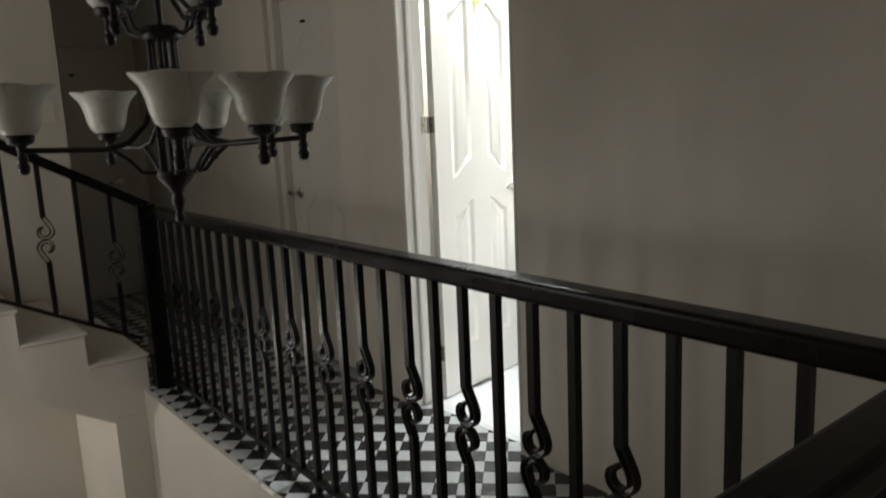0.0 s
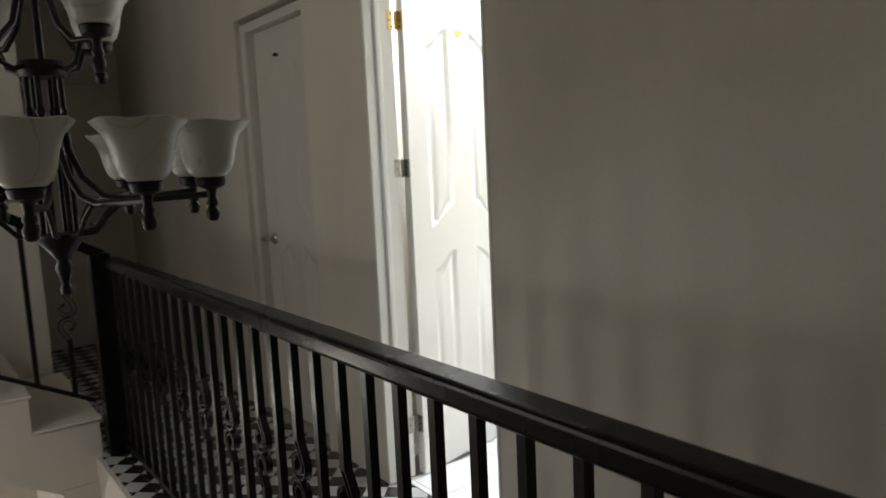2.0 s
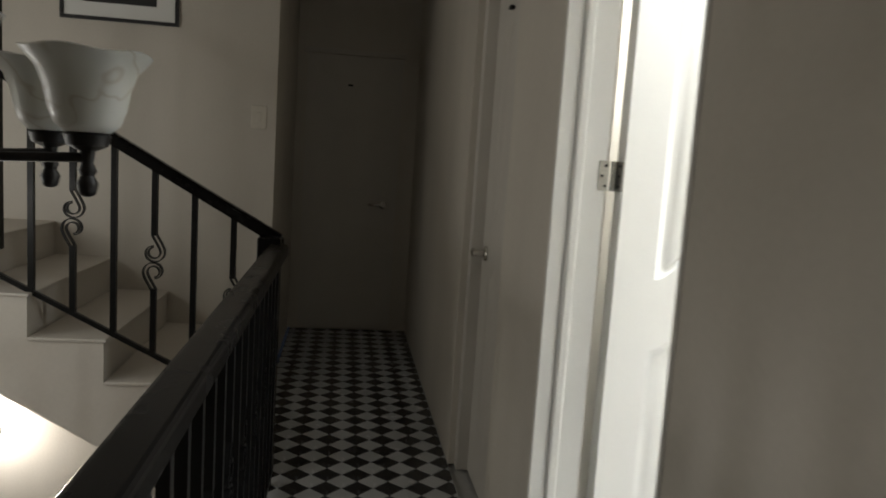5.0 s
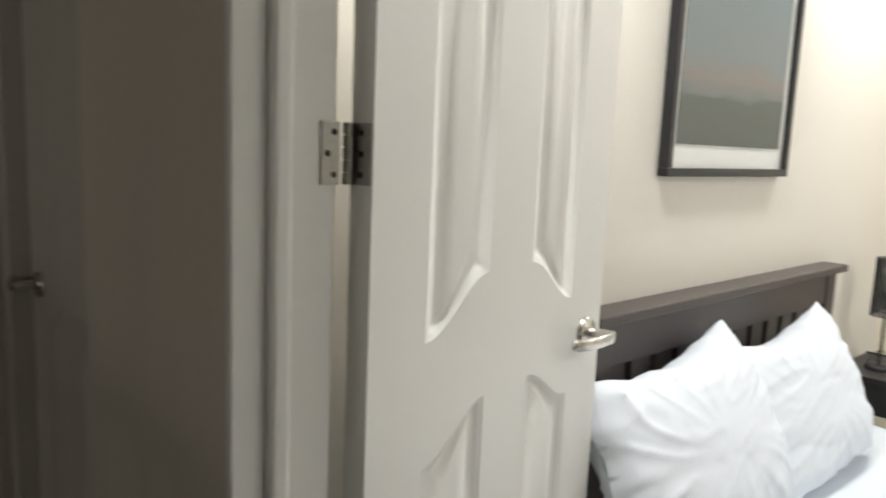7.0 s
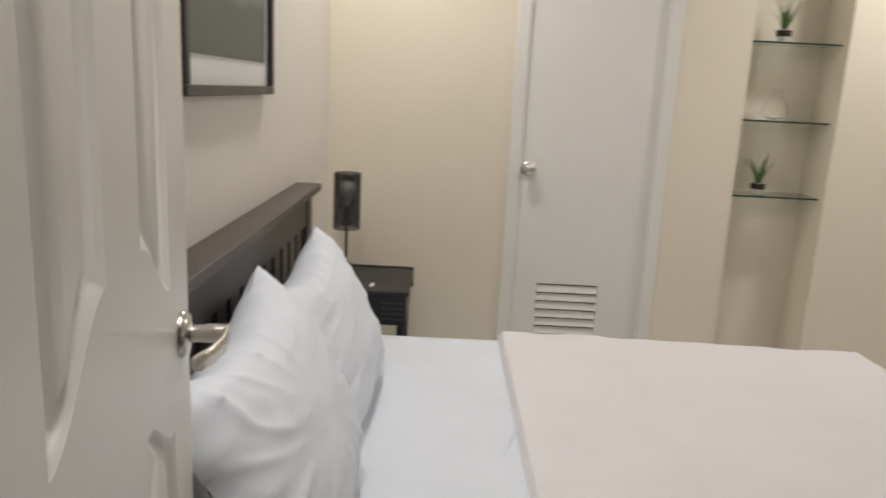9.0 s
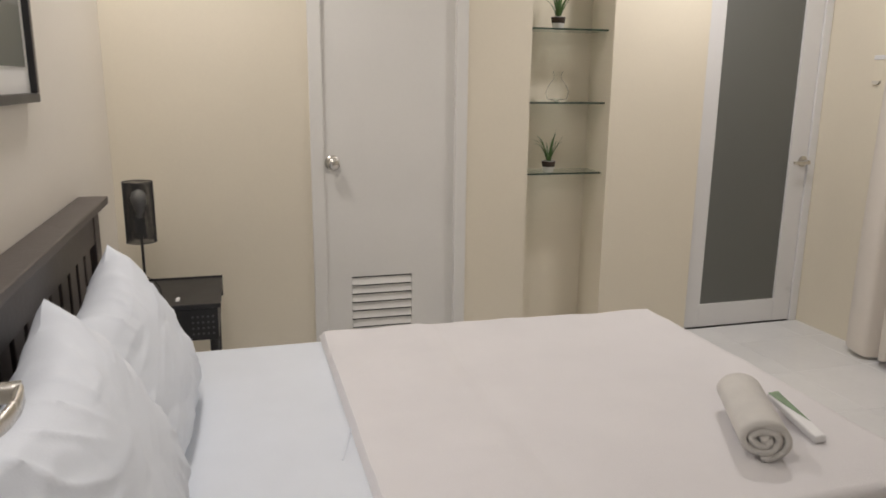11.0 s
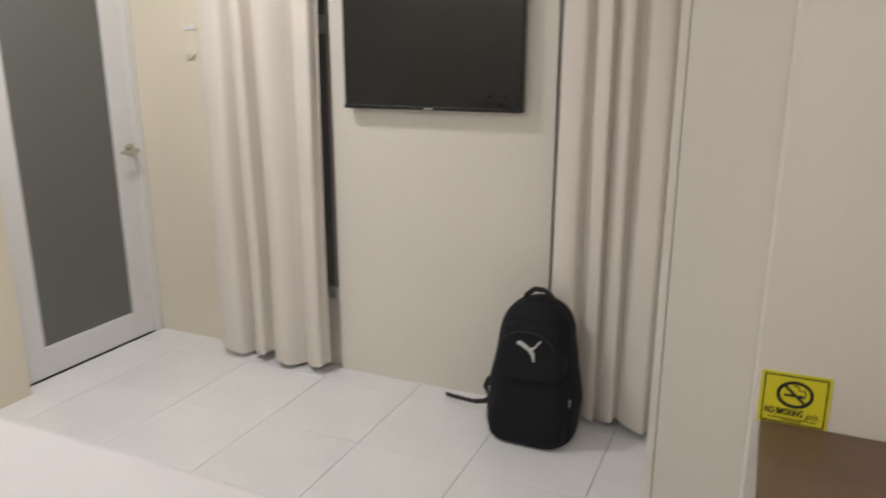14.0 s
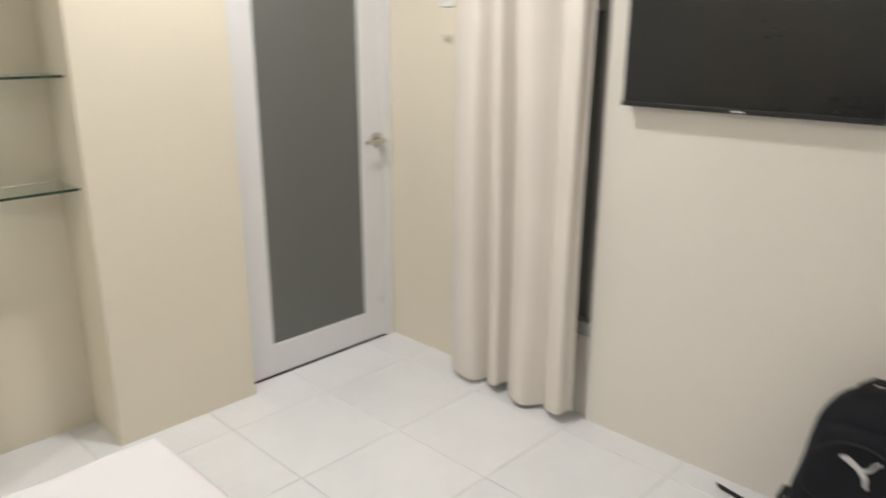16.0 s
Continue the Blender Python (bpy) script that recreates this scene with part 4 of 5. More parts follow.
BX0, BX1, BY0, BY1, BZ = 0.96, 2.295, -1.80, 0.17, 0.430
bed = thing("bed", (0, 0, 0), "double bed with a dark brown slatted headboard and white fitted sheet", "bed")
headboard(bed, 0.87, 2.315)
part("side_rail", B(BX0 + 0.01, BX0 + 0.035, BY0 + 0.02, 0.20, 0.12, 0.26, 0.003), M_BED, bed)
part("side_rail", B(BX1 - 0.035, BX1 - 0.01, BY0 + 0.02, 0.20, 0.12, 0.26, 0.003), M_BED, bed)
part("foot_rail", B(BX0 + 0.036, BX1 - 0.036, BY0 + 0.02, BY0 + 0.045, 0.12, 0.26, 0.003), M_BED, bed)
for x in (BX0 + 0.05, BX1 - 0.10):
    part("leg", B(x, x + 0.05, BY0 + 0.05, BY0 + 0.10, 0, 0.12), M_BED, bed)


def soft_slab(x0, x1, y0, y1, z0, z1, nx, ny, rnd_edge, wrinkle, seed):
    """A cushion-edged slab with a gently uneven top."""
    bm = bmesh.new()
    rows = []
    sd = Vector((seed * 3.1, seed * 7.7, 0))
    for j in range(ny + 1):
        row = []
        for i in range(nx + 1):
            u, v_ = i / nx, j / ny
            x, y = x0 + (x1 - x0) * u, y0 + (y1 - y0) * v_
            d = min(x - x0, x1 - x, y - y0, y1 - y)
            t = max(0.0, 1 - d / rnd_edge)
            z = z1 - rnd_edge * (1 - math.sqrt(max(0, 1 - t * t))) * 0.8
            z += wrinkle * (noise.noise(Vector((x * 3, y * 2.2, 0)) + sd) + 0.45 * noise.noise(Vector((x * 9 + y * 4, y * 7, 3)) + sd))
            row.append(bm.verts.new((x, y, z)))
        rows.append(row)
    for a, b in zip(rows, rows[1:]):
        for i in range(nx):
            bm.faces.new((a[i], a[i + 1], b[i + 1], b[i]))
    rim = [r[0] for r in rows] + rows[-1][1:] + [r[-1] for r in rows[::-1]][1:] + rows[0][::-1][1:-1]
    low = [bm.verts.new((p.co.x, p.co.y, z0)) for p in rim]
    n = len(rim)
    for i in range(n):
        bm.faces.new((rim[i], rim[(i + 1) % n], low[(i + 1) % n], low[i]))
    bm.faces.new(low[::-1])
    return bm


part("mattress", soft_slab(BX0, BX1, BY0 + 0.01, BY1, 0.19, BZ, 44, 60, 0.05, 0.003, 2), M_LINEN, bed, "mattress in a smooth white fitted sheet", smooth=True)
sm = bmesh.new()
tube(sm, [(1.40, -0.425, BZ - 0.001), (1.44, -0.437, BZ + 0.001), (1.52, -0.459, BZ + 0.002), (1.56, -0.472, BZ + 0.002)], 0.0042, 6)
part("seam", sm, M_LINEN, bed, smooth=True)
dv = solid("duvet", soft_slab(BX0 - 0.02, BX1 + 0.02, BY0 - 0.02, -0.475, 0.16, BZ + 0.012, 80, 80, 0.022, 0.008, 5), M_DUVET, "ivory cotton duvet spread over the bed, edge turned back", "duvet", smooth=True)
fb = bmesh.new()
rows = []
for j in range(31):
    a = j / 30
    row = []
    for i in range(61):
        u = i / 60
        x = BX0 - 0.018 + (BX1 - BX0 + 0.036) * u
        y = -0.468 - 0.42 * a + 0.02 * noise.noise(Vector((u * 5, a * 2, 1))) * a
        sd = Vector((15.5, 38.5, 0))
        h = BZ + 0.012 + 0.008 * (noise.noise(Vector((x * 3, y * 2.2, 0)) + sd) + 0.45 * noise.noise(Vector((x * 9 + y * 4, y * 7, 3)) + sd))
        rise = 0.008 + 0.009 * abs(noise.noise(Vector((x * 9 + 1.5 * y, y * 2.5, 7)))) + 0.006 * (1 - abs(noise.noise(Vector((x * 4 + 3 * y, y * 1.2, 2))))) ** 8
        h += (rise * (1 - 0.5 * a) + 0.003) * min(1.0, (1 - a) / 0.12) - 0.0006
        h -= 0.014 * max(0, 1 - min(u, 1 - u) / 0.014) ** 2
        row.append(fb.verts.new((x, y, BZ + 0.002 if j == 0 else h)))
    rows.append(row)
for a, b in zip(rows, rows[1:]):
    for i in range(60):
        fb.faces.new((a[i], a[i + 1], b[i + 1], b[i]))
fold = part("turned_edge", fb, M_DUVET, dv, smooth=True)


def pillow(at, w, h, d, lean, yaw, roll, seed, label):
    """A plump pillow: flat corners, a swollen middle and creases running from the seams."""
    bm = bmesh.new()
    n, m = 84, 64
    sd = Vector((seed * 11.3, seed * 5.1, 0))
    sides = []
    for s in (-1, 1):
        g = []
        for j in range(m + 1):
            row = []
            for i in range(n + 1):
                u, v_ = 2 * i / n - 1, 2 * j / m - 1
                e = max(0.0, (1 - abs(u) ** 2.6) * (1 - abs(v_) ** 2.6))
                t = d * 0.5 * e ** 0.5
                pin = 1 - 0.085 * (1 - abs(u) ** 2) * abs(v_) ** 3
                pin2 = 1 + 0.005 * (1 - abs(v_) ** 2) * abs(u) ** 3
                cn = 1 - 0.01 * abs(u * v_) ** 5
                x, z = u * w / 2 * pin2 * cn, v_ * h / 2 * pin * cn
                a = math.atan2(v_, u)
                rad = math.hypot(u, v_)
                cr = 0.008 * noise.noise(Vector((a * 4.0, 1.2 * rad, s * 2)) + sd) * min(1, e * 6) * max(0.0, rad - 0.25)
                cr += 0.010 * (1 - abs(noise.noise(Vector((a * 3.2 + 0.9 * rad, 0.9 * rad, s * 3 + 4)) + sd))) ** 7 * min(1, e * 5) * max(0.0, rad - 0.35) * 1.6
                cr -= 0.0025 * (1 - abs(noise.noise(Vector((u * 1.2 + v_ * 0.8, v_ * 2.0 - 0.6 * u, s * 3 + 9)) + sd))) ** 8 * min(1, e * 5)
                cr += 0.0045 * noise.noise(Vector((u * 2.0, v_ * 2.6, s)) + sd) * min(1, e * 5)
                cr += 0.003 * (1 - abs(noise.noise(Vector((u * 1.6 - v_ * 3.4, u * 0.9 + v_ * 1.1, s * 5 + 1)) + sd))) ** 6 * min(1, e * 4)
                sag = -0.035 * (1 - u * u) * max(0, v_)
                row.append(bm.verts.new((x + 0.008 * noise.noise(Vector((v_ * 4, s, 2)) + sd) * abs(u) ** 4, s * (t + (cr if e > 0 else 0)), z + sag + 0.010 * noise.noise(Vector((u * 4, 5, 1)) + sd) * abs(v_) ** 4)))
            g.append(row)
        sides.append(g)
        for a, b in zip(g, g[1:]):
            for i in range(n):
                bm.faces.new((a[i], a[i + 1], b[i + 1], b[i]))
    bmesh.ops.remove_doubles(bm, verts=list(bm.verts), dist=0.0008)
    p = solid("pillow", bm, M_LINEN, label, "pillow", "bed pillows", smooth=True)
    p.matrix_basis = pose(*at, lean, roll, yaw)
    return p


pillow((1.055, 0.060, BZ + 0.228), 0.67, 0.50, 0.21, -27, 2, -4, 1, "plump white cotton pillow propped against the headboard near the door")
pillow((1.62, 0.065, BZ + 0.215), 0.67, 0.48, 0.20, -25, -3, -5, 6, "plump white cotton pillow propped against the headboard near the nightstand")


# ---- framed print over the bed ----
pc = thing("framed_print", (1.523, YH, 1.277), "black framed misty seascape print with a white mount", "picture")
W, Hh = 0.357, 0.98
part("frame_bar", B(-W, W, -0.030, 0, 0, 0.022, 0.002), M_PICF, pc)
part("frame_bar", B(-W, W, -0.030, 0, Hh - 0.022, Hh, 0.002), M_PICF, pc)
part("frame_bar", B(-W, -W + 0.022, -0.030, 0, 0.0225, Hh - 0.0225, 0.002), M_PICF, pc)
part("frame_bar", B(W - 0.022, W, -0.030, 0, 0.0225, Hh - 0.0225, 0.002), M_PICF, pc)
part("mount", B(-W + 0.0225, W - 0.0225, -0.014, -0.002, 0.0225, Hh - 0.0225), M_MAT, pc)
part("print", B(-W + 0.055, W - 0.055, -0.0165, -0.0145, 0.085, Hh - 0.10), M_PRINT, pc, "grey-green seascape print")


# ---- nightstand and lamp ----
ns = thing("nightstand", (2.47, -0.127, 0), "black metal nightstand with a perforated drawer and tapered legs", "nightstand")
part("top", B(0, 0.385, 0, 0.39, 0.517, 0.535, 0.003), M_NIGHT, ns)
part("body", B(0.012, 0.373, 0.012, 0.38, 0.392, 0.5165, 0.002), M_NIGHT, ns)
for i in range(5):
    for j in range(4):
        k = bmesh.new()
        lathe(k, [(0.0045, 0), (0.0045, 0.0008)], (0.0118, 0.03 + i * 0.018, 0.417 + j * 0.022), 8, Matrix.Rotation(radians(-90), 4, "Y"))
        part("hole", k, M_HOLE, ns)
for x, y in ((0.03, 0.03), (0.34, 0.03), (0.03, 0.35), (0.34, 0.35)):
    k = bmesh.new()
    lathe(k, [(0.010, 0), (0.017, 0.3915)], (x, y, 0), 12)
    part("leg", k, M_NIGHT, ns, smooth=True)
part("back_lip", B(0.3855, 0.392, 0, 0.39, 0.452, 0.541, 0.002), M_NIGHT, ns)

lp = thing("table_lamp", (2.63, 0.145, 0.5355), "unlit black mesh table lamp on the nightstand", "lamp")
bs = bmesh.new()
lathe(bs, [(0.05, 0), (0.05, 0.012), (0.045, 0.017), (0.006, 0.018)], seg=24)
part("base", bs, M_NIGHT, lp, smooth=True)
bs = bmesh.new()
lathe(bs, [(0.005, 0.018), (0.005, 0.24), (0.016, 0.241), (0.016, 0.30), (0.006, 0.301)], seg=12)
part("pole", bs, M_NIGHT, lp, smooth=True)
bs = bmesh.new()
lathe(bs, [(0.010, 0.302), (0.012, 0.32), (0.024, 0.35), (0.028, 0.372), (0.022, 0.395), (0.006, 0.405)], seg=16)
part("bulb", bs, M_POT, lp, smooth=True)
mesh_sh = bmesh.new()
rims = [[mesh_sh.verts.new((0.052 * math.cos(2 * math.pi * k / 60), 0.052 * math.sin(2 * math.pi * k / 60), 0.213 + 0.220 * i / 38)) for k in range(60)] for i in range(39)]
for a, b in zip(rims, rims[1:]):
    for k in range(60):
        mesh_sh.faces.new((a[k], a[(k + 1) % 60], b[(k + 1) % 60], b[k]))
shd = part("shade", mesh_sh, M_NIGHT, lp, "black wire mesh cylinder shade")
wf = shd.modifiers.new("wires", "WIREFRAME")
wf.thickness = 0.0026
for z in (0.212, 0.434):
    bm = bmesh.new()
    tube(bm, [(0.053 * math.cos(2 * math.pi * k / 28), 0.053 * math.sin(2 * math.pi * k / 28), z) for k in range(29)], 0.0022, 6)
    part("ring", bm, M_NIGHT, shd)
for a in (0.5, 2.6, 4.7):
    bm = bmesh.new()
    tube(bm, [(0.006 * math.cos(a), 0.006 * math.sin(a), 0.075), (0.03 * math.cos(a), 0.03 * math.sin(a), 0.06), (0.05 * math.cos(a), 0.05 * math.sin(a), 0.03), (0.054 * math.cos(a), 0.054 * math.sin(a), 0.0025)], 0.0018, 6)
    part("strut", bm, M_NIGHT, lp)
solid("paper_slip", B(2.52, 2.57, 0.02, 0.034, 0.5357, 0.539, 0.001), M_PVC, "small white slip on the nightstand", "slip")


# ---- rolled towel with a slim kit ----
def towel():
    t = thing("rolled_towel", (1.112, -1.405, BZ + 0.012), "rolled ivory terry towel lying on the duvet", "towel", rz=-26)
    r0 = 0.070
    L = 0.31
    sec, turns = [], 2.75
    nn = 74
    for i in range(nn + 1):
        a = turns * 2 * math.pi * i / nn
        r = 0.010 + (r0 - 0.010) * (i / nn) ** 0.9 + 0.0030 * math.sin(3 * a + 1) * (1 - i / nn)
        sec.append((r * math.cos(a), r * math.sin(a) * 0.82 + r0 * 0.82))
    bm = bmesh.new()
    rows = []
    for k in range(13):
        x = L * k / 12
        rows.append([bm.verts.new((x + 0.004 * noise.noise(Vector((i * 0.3, k, 0))), y * (1 + 0.02 * noise.noise(Vector((k * 0.7, i * 0.1, 2)))), z)) for i, (y, z) in enumerate(sec)])
    for a, b in zip(rows, rows[1:]):
        for i in range(nn):
            bm.faces.new((a[i], a[i + 1], b[i + 1], b[i]))
    ob = part("roll", bm, M_TERRY, t, smooth=True)
    so = ob.modifiers.new("thick", "SOLIDIFY")
    so.thickness, so.offset = 0.0160, -1
    return t


towel()
def packet():
    """A folded card sleeve lying half on its edge: a white wedge with a green triangle on the upper face."""
    kit = thing("slim_packet", (1.262, -1.63, BZ + 0.012), "slim white card packet with a green corner beside the towel", "packet", rz=-8)
    tilt = Matrix.Rotation(radians(-7), 3, "Y") @ Matrix.Rotation(radians(-9), 3, "X")
    bm = bmesh.new()
    prism(bm, [(-0.11, -0.017), (0.11, -0.017), (0.11, 0.017), (-0.11, 0.014)], 0.0, 0.021, "z")
    bmesh.ops.bevel(bm, geom=list(bm.edges), offset=0.0025, segments=2, affect="EDGES")
    bmesh.ops.rotate(bm, verts=bm.verts, cent=(0, 0, 0), matrix=tilt)
    bmesh.ops.translate(bm, verts=bm.verts, vec=(0, 0, 0.015))
    part("sleeve", bm, M_PVC, kit)
    bm = bmesh.new()
    prism(bm, [(-0.045, -0.0145), (0.107, -0.0145), (0.107, 0.0145), (0.055, 0.008)], 0.0213, 0.0220, "z")
    bmesh.ops.rotate(bm, verts=bm.verts, cent=(0, 0, 0), matrix=tilt)
    bmesh.ops.translate(bm, verts=bm.verts, vec=(0, 0, 0.015))
    part("corner", bm, M_GREEN, kit, "green printed corner")


packet()


# ---- backpack ----
def backpack():
    b = thing("backpack", (1.072, -3.05, 0), "black nylon backpack leaning beside the curtain", "backpack", rz=0)
    def shell(x0, x1, y0, y1, z0, z1, top, bul, taper=0.0, n=36, m=34):
        bm = bmesh.new()
        rings = []
        for j in range(m + 1):
            v_ = j / m
            z = z0 + (z1 - z0) * v_
            k = 1.0 if v_ < top else math.sqrt(max(0.0, 1 - ((v_ - top) / (1 - top)) ** 2.7))
            k *= (0.95 + 0.05 * math.sin(math.pi * min(1, v_ * 1.6))) * (1.03 - taper * max(0.0, v_ - 0.3))
            if v_ < 0.08:
                k *= 0.86 + 0.14 * math.sqrt(v_ / 0.08)
            ring = []
            for i in range(n):
                a = 2 * math.pi * i / n
                c, s = math.cos(a), math.sin(a)
                ex = math.copysign(abs(c) ** 0.5, c)
                ey = math.copysign(abs(s) ** 0.7, s)
                x = (x0 + x1) / 2 + (x1 - x0) / 2 * ex * max(k, 0.05)
                y = (y0 + y1) / 2 + (y1 - y0) / 2 * ey * max(0.25 + 0.75 * k, 0.05) * (1 + bul * math.sin(math.pi * v_) * (s > 0))
                y -= 0.05 * v_
                w = 0.004 * noise.noise(Vector((x * 14, z * 12, y * 9)))
                ring.append(bm.verts.new((x + w, y + w, z)))
            rings.append(ring)
        for p, q in zip(rings, rings[1:]):
            for i in range(n):
                bm.faces.new((p[i], p[(i + 1) % n], q[(i + 1) % n], q[i]))
        bm.faces.new(rings[0][::-1]), bm.faces.new(rings[-1])
        return bm
    part("body", shell(-0.166, 0.166, -0.115, 0.085, 0.0, 0.522, 0.72, 0.05, 0.36), M_PACK, b, smooth=True)
    part("front_pocket", shell(-0.138, 0.138, 0.02, 0.112, 0.012, 0.275, 0.86, 0.03), M_PACK, b, smooth=True)
    part("upper_pocket", shell(-0.128, 0.128, 0.0, 0.0935, 0.255, 0.455, 0.80, 0.03, 0.25), M_PACK, b, smooth=True)
    bm = bmesh.new()
    tube(bm, [(0.10 * math.cos(a), 0.084 + 0.0, 0.36 + 0.075 * math.sin(a)) for a in (radians(d) for d in range(20, 165, 12))], 0.0035, 6)
    part("zip", bm, M_STRAP, b)
    bm = bmesh.new()
    tube(bm, [(-0.055, -0.06, 0.49), (-0.045, -0.058, 0.525), (-0.015, -0.056, 0.548), (0.02, -0.056, 0.548), (0.05, -0.058, 0.522), (0.058, -0.06, 0.488)], 0.010, 8, 0.6)
    part("carry_loop", bm, M_STRAP, b, smooth=True)
    bm = bmesh.new()
    tube(bm, [(0.148, -0.02, 0.19), (0.175, -0.015, 0.185), (0.185, -0.01, 0.155), (0.165, -0.01, 0.12), (0.145, -0.01, 0.11)], 0.012, 6, 0.35)
    part("side_strap", bm, M_STRAP, b)
    bm = bmesh.new()
    tube(bm, [(0.160, -0.01, 0.118), (0.19, -0.025, 0.085), (0.25, -0.065, 0.052), (0.33, -0.115, 0.028), (0.41, -0.155, 0.012)], 0.012, 6, 0.3)
    part("shoulder_strap", bm, M_STRAP, b)
    for sx in (-1, 1):
        bm = bmesh.new()
        for k in range(8):
            z = 0.08 + k * 0.014
            box(bm, sx * 0.150 - 0.002, sx * 0.150 + 0.002, 0.032 + 0.003 * (k % 2), 0.046, z, z + 0.008)
        part("side_print", bm, M_SILVER, b, "grey printed bars")
    # plain silver emblem: a slim three-armed leaping shape
    bm = bmesh.new()
    for pts, r in (([(0.050, 0.386), (0.038, 0.388), (0.020, 0.378), (0.0, 0.366)], [0.004, 0.009, 0.009, 0.006]),
                   ([(0.0, 0.368), (-0.016, 0.376), (-0.026, 0.392), (-0.036, 0.402)], [0.006, 0.004, 0.003, 0.004]),
                   ([(0.006, 0.370), (-0.010, 0.352), (-0.012, 0.336), (-0.016, 0.326)], [0.008, 0.007, 0.004, 0.004])):
        tube(bm, [(u - 0.010, 0.0762 + (0.365 - z) * 0.09, z) for u, z in pts], r, 8, 0.25)
    part("emblem", bm, M_SILVER, b, "silver leaping emblem")
    return b


backpack()


# ---- wardrobe, stub wall, console and sign ----
structure("wall_stub", B(0.001, 0.357, -2.245, -1.912, 0, BC), M_OFFW, "off-white stub wall beside the wardrobe")
wd = thing("wardrobe", (0, 0, 0), "tall white laminate wardrobe beside the curtain", "wardrobe")
part("side_panel", B(0.002, 0.542, -2.268, -2.247, 0.0, 2.30, 0.001, 1), M_WARD, wd)
part("side_panel", B(0.002, 0.542, -3.23, -3.21, 0.0, 2.30, 0.001, 1), M_WARD, wd)
part("back_panel", B(0.002, 0.012, -3.209, -2.269, 0.0, 2.30), M_WARD, wd)
part("top_panel", B(0.002, 0.528, -3.23, -2.247, 2.301, 2.32), M_WARD, wd)
for y0, y1, hy in ((-2.70, -2.249, -2.445), (-3.20, -2.706, -2.95)):
    dd = part("door", B(0.5438, 0.562, y0, y1, 0.06, 2.29, 0.002, 1), M_WARD, wd)
    bm = bmesh.new()
    tube(bm, [(0.5625, hy, 1.0), (0.580, hy, 1.0), (0.582, hy, 1.005), (0.582, hy, 1.13), (0.580, hy, 1.135), (0.5625, hy, 1.135)], 0.0042, 8)
    part("handle", bm, M_STEEL, dd, "steel bar handle")
part("plinth", B(0.012, 0.51, -3.209, -2.269, 0.0, 0.058), M_WARD, wd)

cs = thing("console_table", (0, 0, 0), "narrow brown laminate console under the sign", "table")
part("top", B(0.003, 0.345, -1.909, -1.05, 0.750, 0.777, 0.003), M_BROWN, cs)
part("side", B(0.01, 0.325, -1.905, -1.885, 0, 0.7495), M_BROWN, cs)
part("side", B(0.01, 0.325, -1.075, -1.055, 0, 0.7495), M_BROWN, cs)

sg = thing("no_smoking_sign", (0.298, -1.9115, 0.819), "yellow square no smoking sign stuck on the wall", "sign")
part("plate", B(-0.052, 0.052, 0.0, 0.002, -0.046, 0.046), M_YEL, sg)
for q in (B(-0.047, 0.047, 0.0022, 0.0028, -0.042, -0.040), B(-0.047, 0.047, 0.0022, 0.0028, 0.040, 0.042), B(-0.047, -0.045, 0.0022, 0.0028, -0.0395, 0.0395), B(0.045, 0.047, 0.0022, 0.0028, -0.0395, 0.0395)):
    part("border", q, M_INK, sg)
bm = bmesh.new()
tube(bm, [(0.025 * math.cos(2 * math.pi * k / 40), 0.0026, 0.010 + 0.021 * math.sin(2 * math.pi * k / 40)) for k in range(41)], 0.003, 6, 0.3)
tube(bm, [(0.017, 0.0026, 0.025), (-0.017, 0.0026, -0.005)], 0.0025, 6, 0.3)
part("ring", bm, M_INK, sg, "black ring with a bar")
bm = bmesh.new()
box(bm, -0.016, 0.016, 0.0021, 0.0026, 0.006, 0.010)
tube(bm, [(-0.016, 0.0024, 0.012), (-0.013, 0.0024, 0.019), (-0.006, 0.0024, 0.018), (-0.004, 0.0024, 0.024), (0.003, 0.0024, 0.026)], 0.0011, 5, 0.3)
part("cigarette", bm, M_INK, sg)
face = Matrix.Rotation(radians(180), 4, "Z") @ Matrix.Rotation(radians(90), 4, "X")
words("lettering", "NO SMOKING", 0.0155, M_INK, sg, Matrix.Translation((0.0135, 0.0024, -0.0225)) @ face @ Matrix.Diagonal((0.58, 1, 1, 1)), bold=0.0005)
words("lettering", "pls.", 0.0165, M_INK, sg, Matrix.Translation((-0.029, 0.0024, -0.024)) @ face, slant=0.35, bold=-0.0001)
for z, w in ((-0.0335, 0.036), (-0.0368, 0.014)):
    part("small_print", B(-w, w, 0.0021, 0.0025, z - 0.0008, z + 0.0008), M_INK, sg)

# ---- bedroom ceiling lamp ----
cl = thing("ceiling_lamp", (*LAMPS[0][:2], BC), "round white ceiling lamp, lit", "lamp", "bedroom ceiling lamps")
bm = bmesh.new()
lathe(bm, [(0.125, -0.001), (0.125, -0.03), (0.118, -0.035), (0.108, -0.035)], seg=32)
part("rim", bm, M_PVC, cl, smooth=True)
bm = bmesh.new()
lathe(bm, [(0.107, -0.034), (0.09, -0.05), (0.05, -0.058), (0.004, -0.059)], seg=32)
part("diffuser", bm, glow("lit_diffuser", (1.0, 0.95, 0.86), 4.0), cl, smooth=True)
for x, y, watts in LAMPS[1:]:
    copy_thing(cl, pose(x, y, BC))


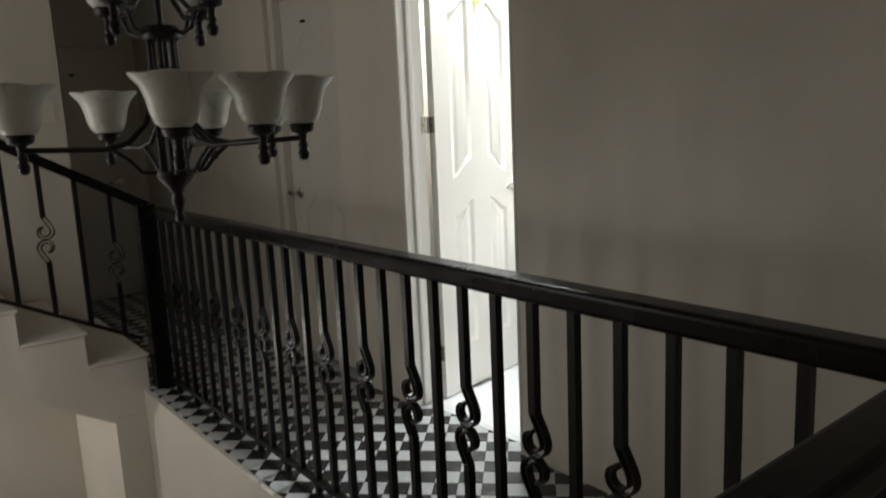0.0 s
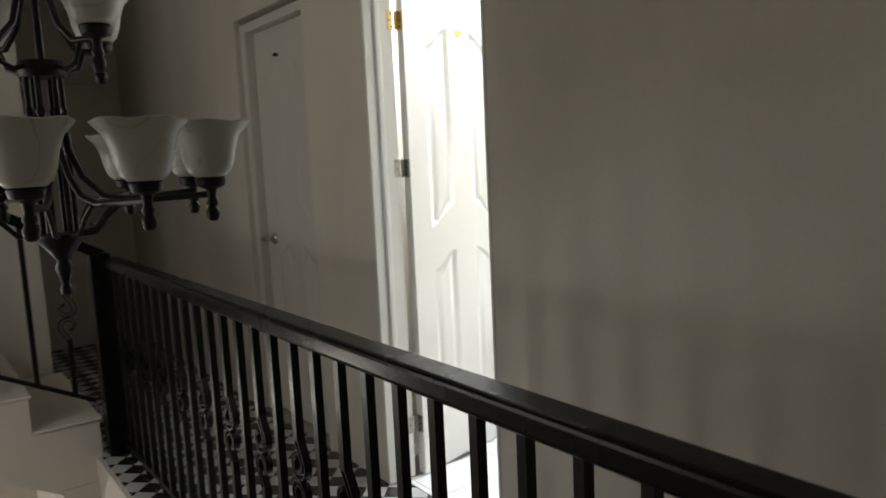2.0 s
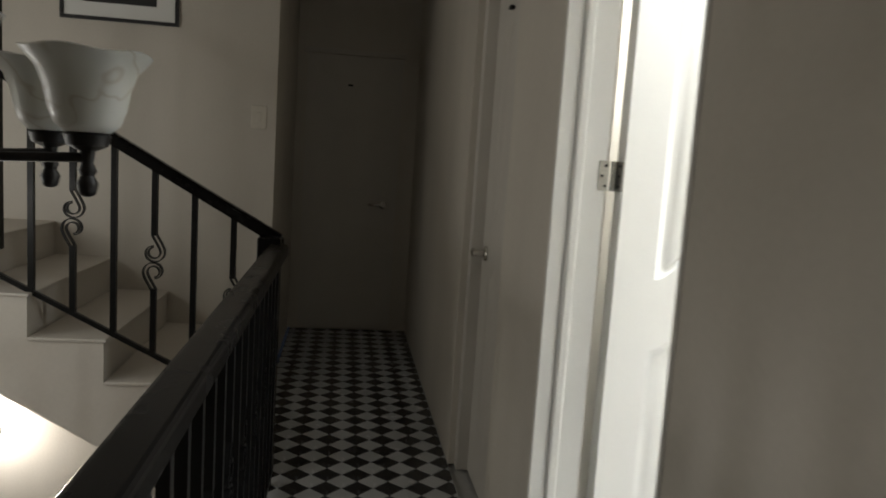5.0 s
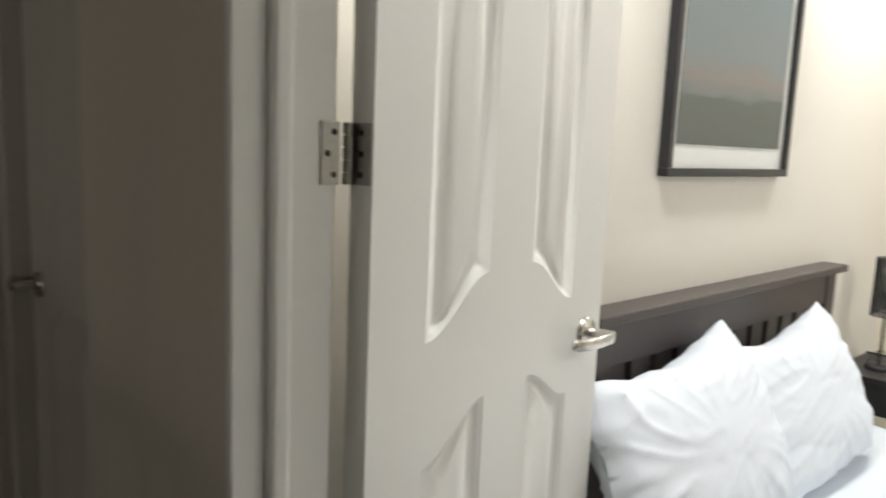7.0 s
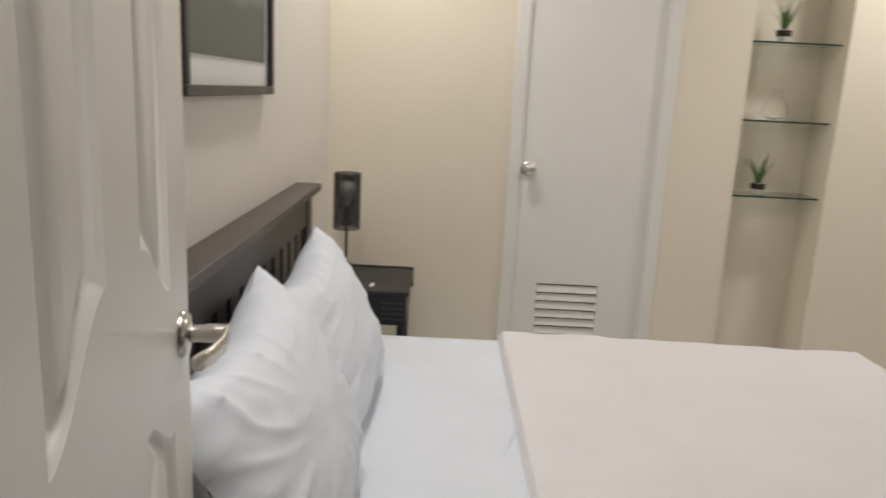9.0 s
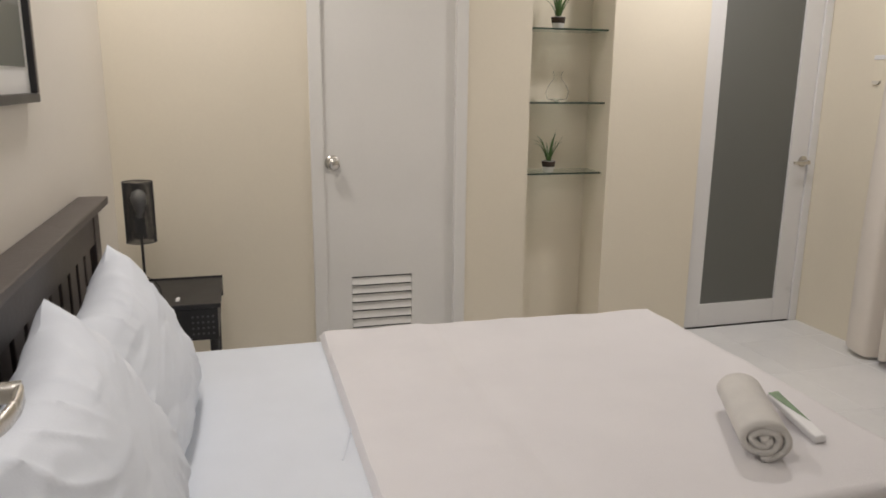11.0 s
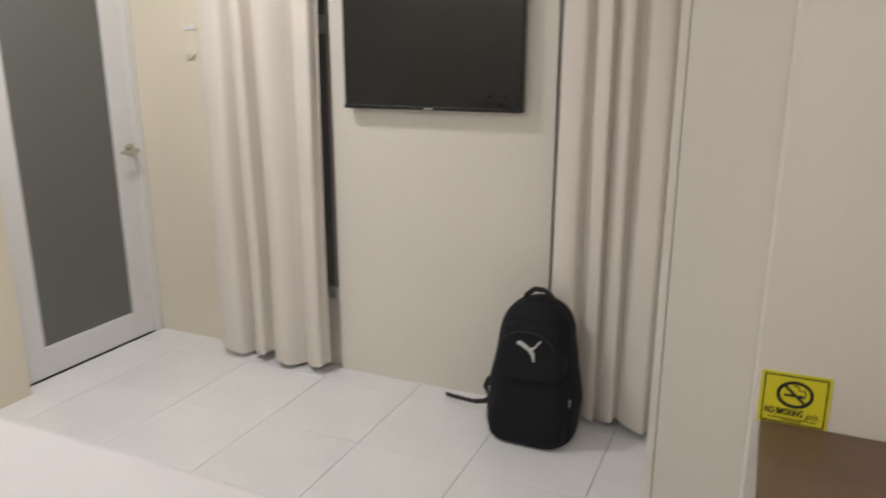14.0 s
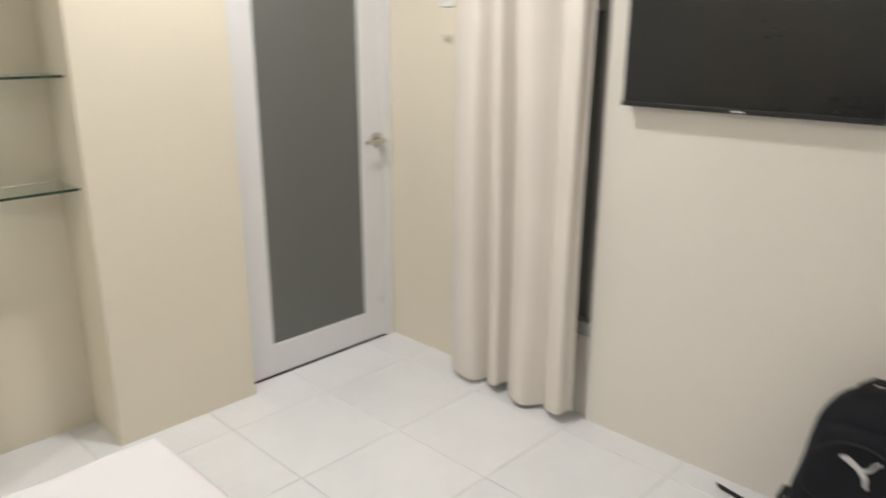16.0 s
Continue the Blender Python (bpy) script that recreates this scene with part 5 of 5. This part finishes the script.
# ---- floor tiles, one by one ----
def clip_poly(pts, x0, x1, y0, y1):
    for ax, lim, sgn in ((0, x0, 1), (0, x1, -1), (1, y0, 1), (1, y1, -1)):
        out = []
        for i, p in enumerate(pts):
            q = pts[(i + 1) % len(pts)]
            a, b = (p[ax] - lim) * sgn, (q[ax] - lim) * sgn
            if a >= 0:
                out.append(p)
            if (a >= 0) != (b >= 0):
                t = a / (a - b)
                out.append((p[0] + (q[0] - p[0]) * t, p[1] + (q[1] - p[1]) * t))
        pts = out
        if not pts:
            break
    return pts


def tile_solid(bm, pts, z0, z1, bev=0.0012):
    n = len(pts)
    cx, cy = sum(p[0] for p in pts) / n, sum(p[1] for p in pts) / n
    lo = [bm.verts.new((x, y, z0)) for x, y in pts]
    mid = [bm.verts.new((x, y, z1 - bev)) for x, y in pts]
    top = [bm.verts.new((x + (cx - x) * 0.03, y + (cy - y) * 0.03, z1)) for x, y in pts]
    for i in range(n):
        k = (i + 1) % n
        bm.faces.new((lo[i], lo[k], mid[k], mid[i])), bm.faces.new((mid[i], mid[k], top[k], top[i]))
    bm.faces.new(top)


def area(p):
    return abs(sum(p[i][0] * p[(i + 1) % len(p)][1] - p[(i + 1) % len(p)][0] * p[i][1] for i in range(len(p)))) / 2


def diamond_tiles():
    """Black and white tiles laid on the diagonal along the gallery."""
    D = 0.127
    h = D / 2 - 0.0006
    full = {}
    for key, m in (("w", M_TW), ("b", M_TB)):
        bm = bmesh.new()
        tile_solid(bm, [(h, 0), (0, h), (-h, 0), (0, -h)], -0.012, 0.0)
        full[key] = mesh_of("tile", bm, m)
    rest = {"w": bmesh.new(), "b": bmesh.new()}
    made = 0
    for i in range(-80, 80):
        for j in range(-80, 80):
            cx, cy = -0.604 + (i + j) * D / 2, 1.385 + (i - j) * D / 2
            if not (EDGE - 0.06 < cx < 0.0 and -4.05 < cy < 3.95):
                continue
            key = "w" if (i + j) % 2 == 0 else "b"
            base = [(cx + h, cy), (cx, cy + h), (cx - h, cy), (cx, cy - h)]
            lim = -0.075 if DY0 < cy < DY1 else XW - 0.001
            p = clip_poly(base, EDGE, lim, -3.99, 3.777)
            if len(p) < 3 or area(p) < 1e-4:
                continue
            whole = len(p) == 4 and area(p) > 0.98 * area(base)
            if whole and made < 290 and -1.6 < cy < 1.9:
                ob = new("tile", full[key])
                ob.parent = f
                ob.location = (cx, cy, 0)
                made += 1
            else:
                tile_solid(rest[key], p, -0.012, 0.0)
    for key, m in (("w", M_TW), ("b", M_TB)):
        tagged(part("tile_rest", rest[key], m, f), kind="stuff")


diamond_tiles()


def white_tiles():
    fl = bpy.data.objects["floor_bedroom"]
    S, g = 0.4175, 0.0010
    cache = {}
    for i in range(-8, 10):
        for j in range(-10, 12):
            x0, y0 = 1.627 + i * S, -2.735 + j * S
            a0, a1, b0, b1 = max(x0 + g, -0.070), min(x0 + S - g, XF + 0.30), max(y0 + g, YT - 0.1), min(y0 + S - g, YH - 0.001)
            if a1 - a0 < 0.01 or b1 - b0 < 0.01:
                continue
            parts = [(a0, a1, b0, b1)]
            if a0 < 0.0:
                parts = [(max(a0, 0.0), a1, b0, b1)] if b1 < DY0 or b0 > DY1 else [(a0, a1, max(b0, DY0 + 0.015), min(b1, DY1 - 0.015))]
            for q0, q1, r0, r1 in parts:
                if q1 - q0 < 0.01 or r1 - r0 < 0.01:
                    continue
                key = (round(q1 - q0, 3), round(r1 - r0, 3))
                if key not in cache:
                    bm = bmesh.new()
                    hx, hy = key[0] / 2, key[1] / 2
                    lo = [bm.verts.new((x, y, -0.010)) for x, y in ((-hx, -hy), (hx, -hy), (hx, hy), (-hx, hy))]
                    md = [bm.verts.new((x, y, -0.0015)) for x, y in ((-hx, -hy), (hx, -hy), (hx, hy), (-hx, hy))]
                    tp = [bm.verts.new((x, y, 0)) for x, y in ((-hx + .0015, -hy + .0015), (hx - .0015, -hy + .0015), (hx - .0015, hy - .0015), (-hx + .0015, hy - .0015))]
                    for k in range(4):
                        l = (k + 1) % 4
                        bm.faces.new((lo[k], lo[l], md[l], md[k])), bm.faces.new((md[k], md[l], tp[l], tp[k]))
                    bm.faces.new(tp)
                    cache[key] = mesh_of("tile", bm, M_WTILE)
                ob = new("tile", cache[key])
                ob.parent = fl
                ob.location = ((q0 + q1) / 2, (r0 + r1) / 2, 0)


white_tiles()
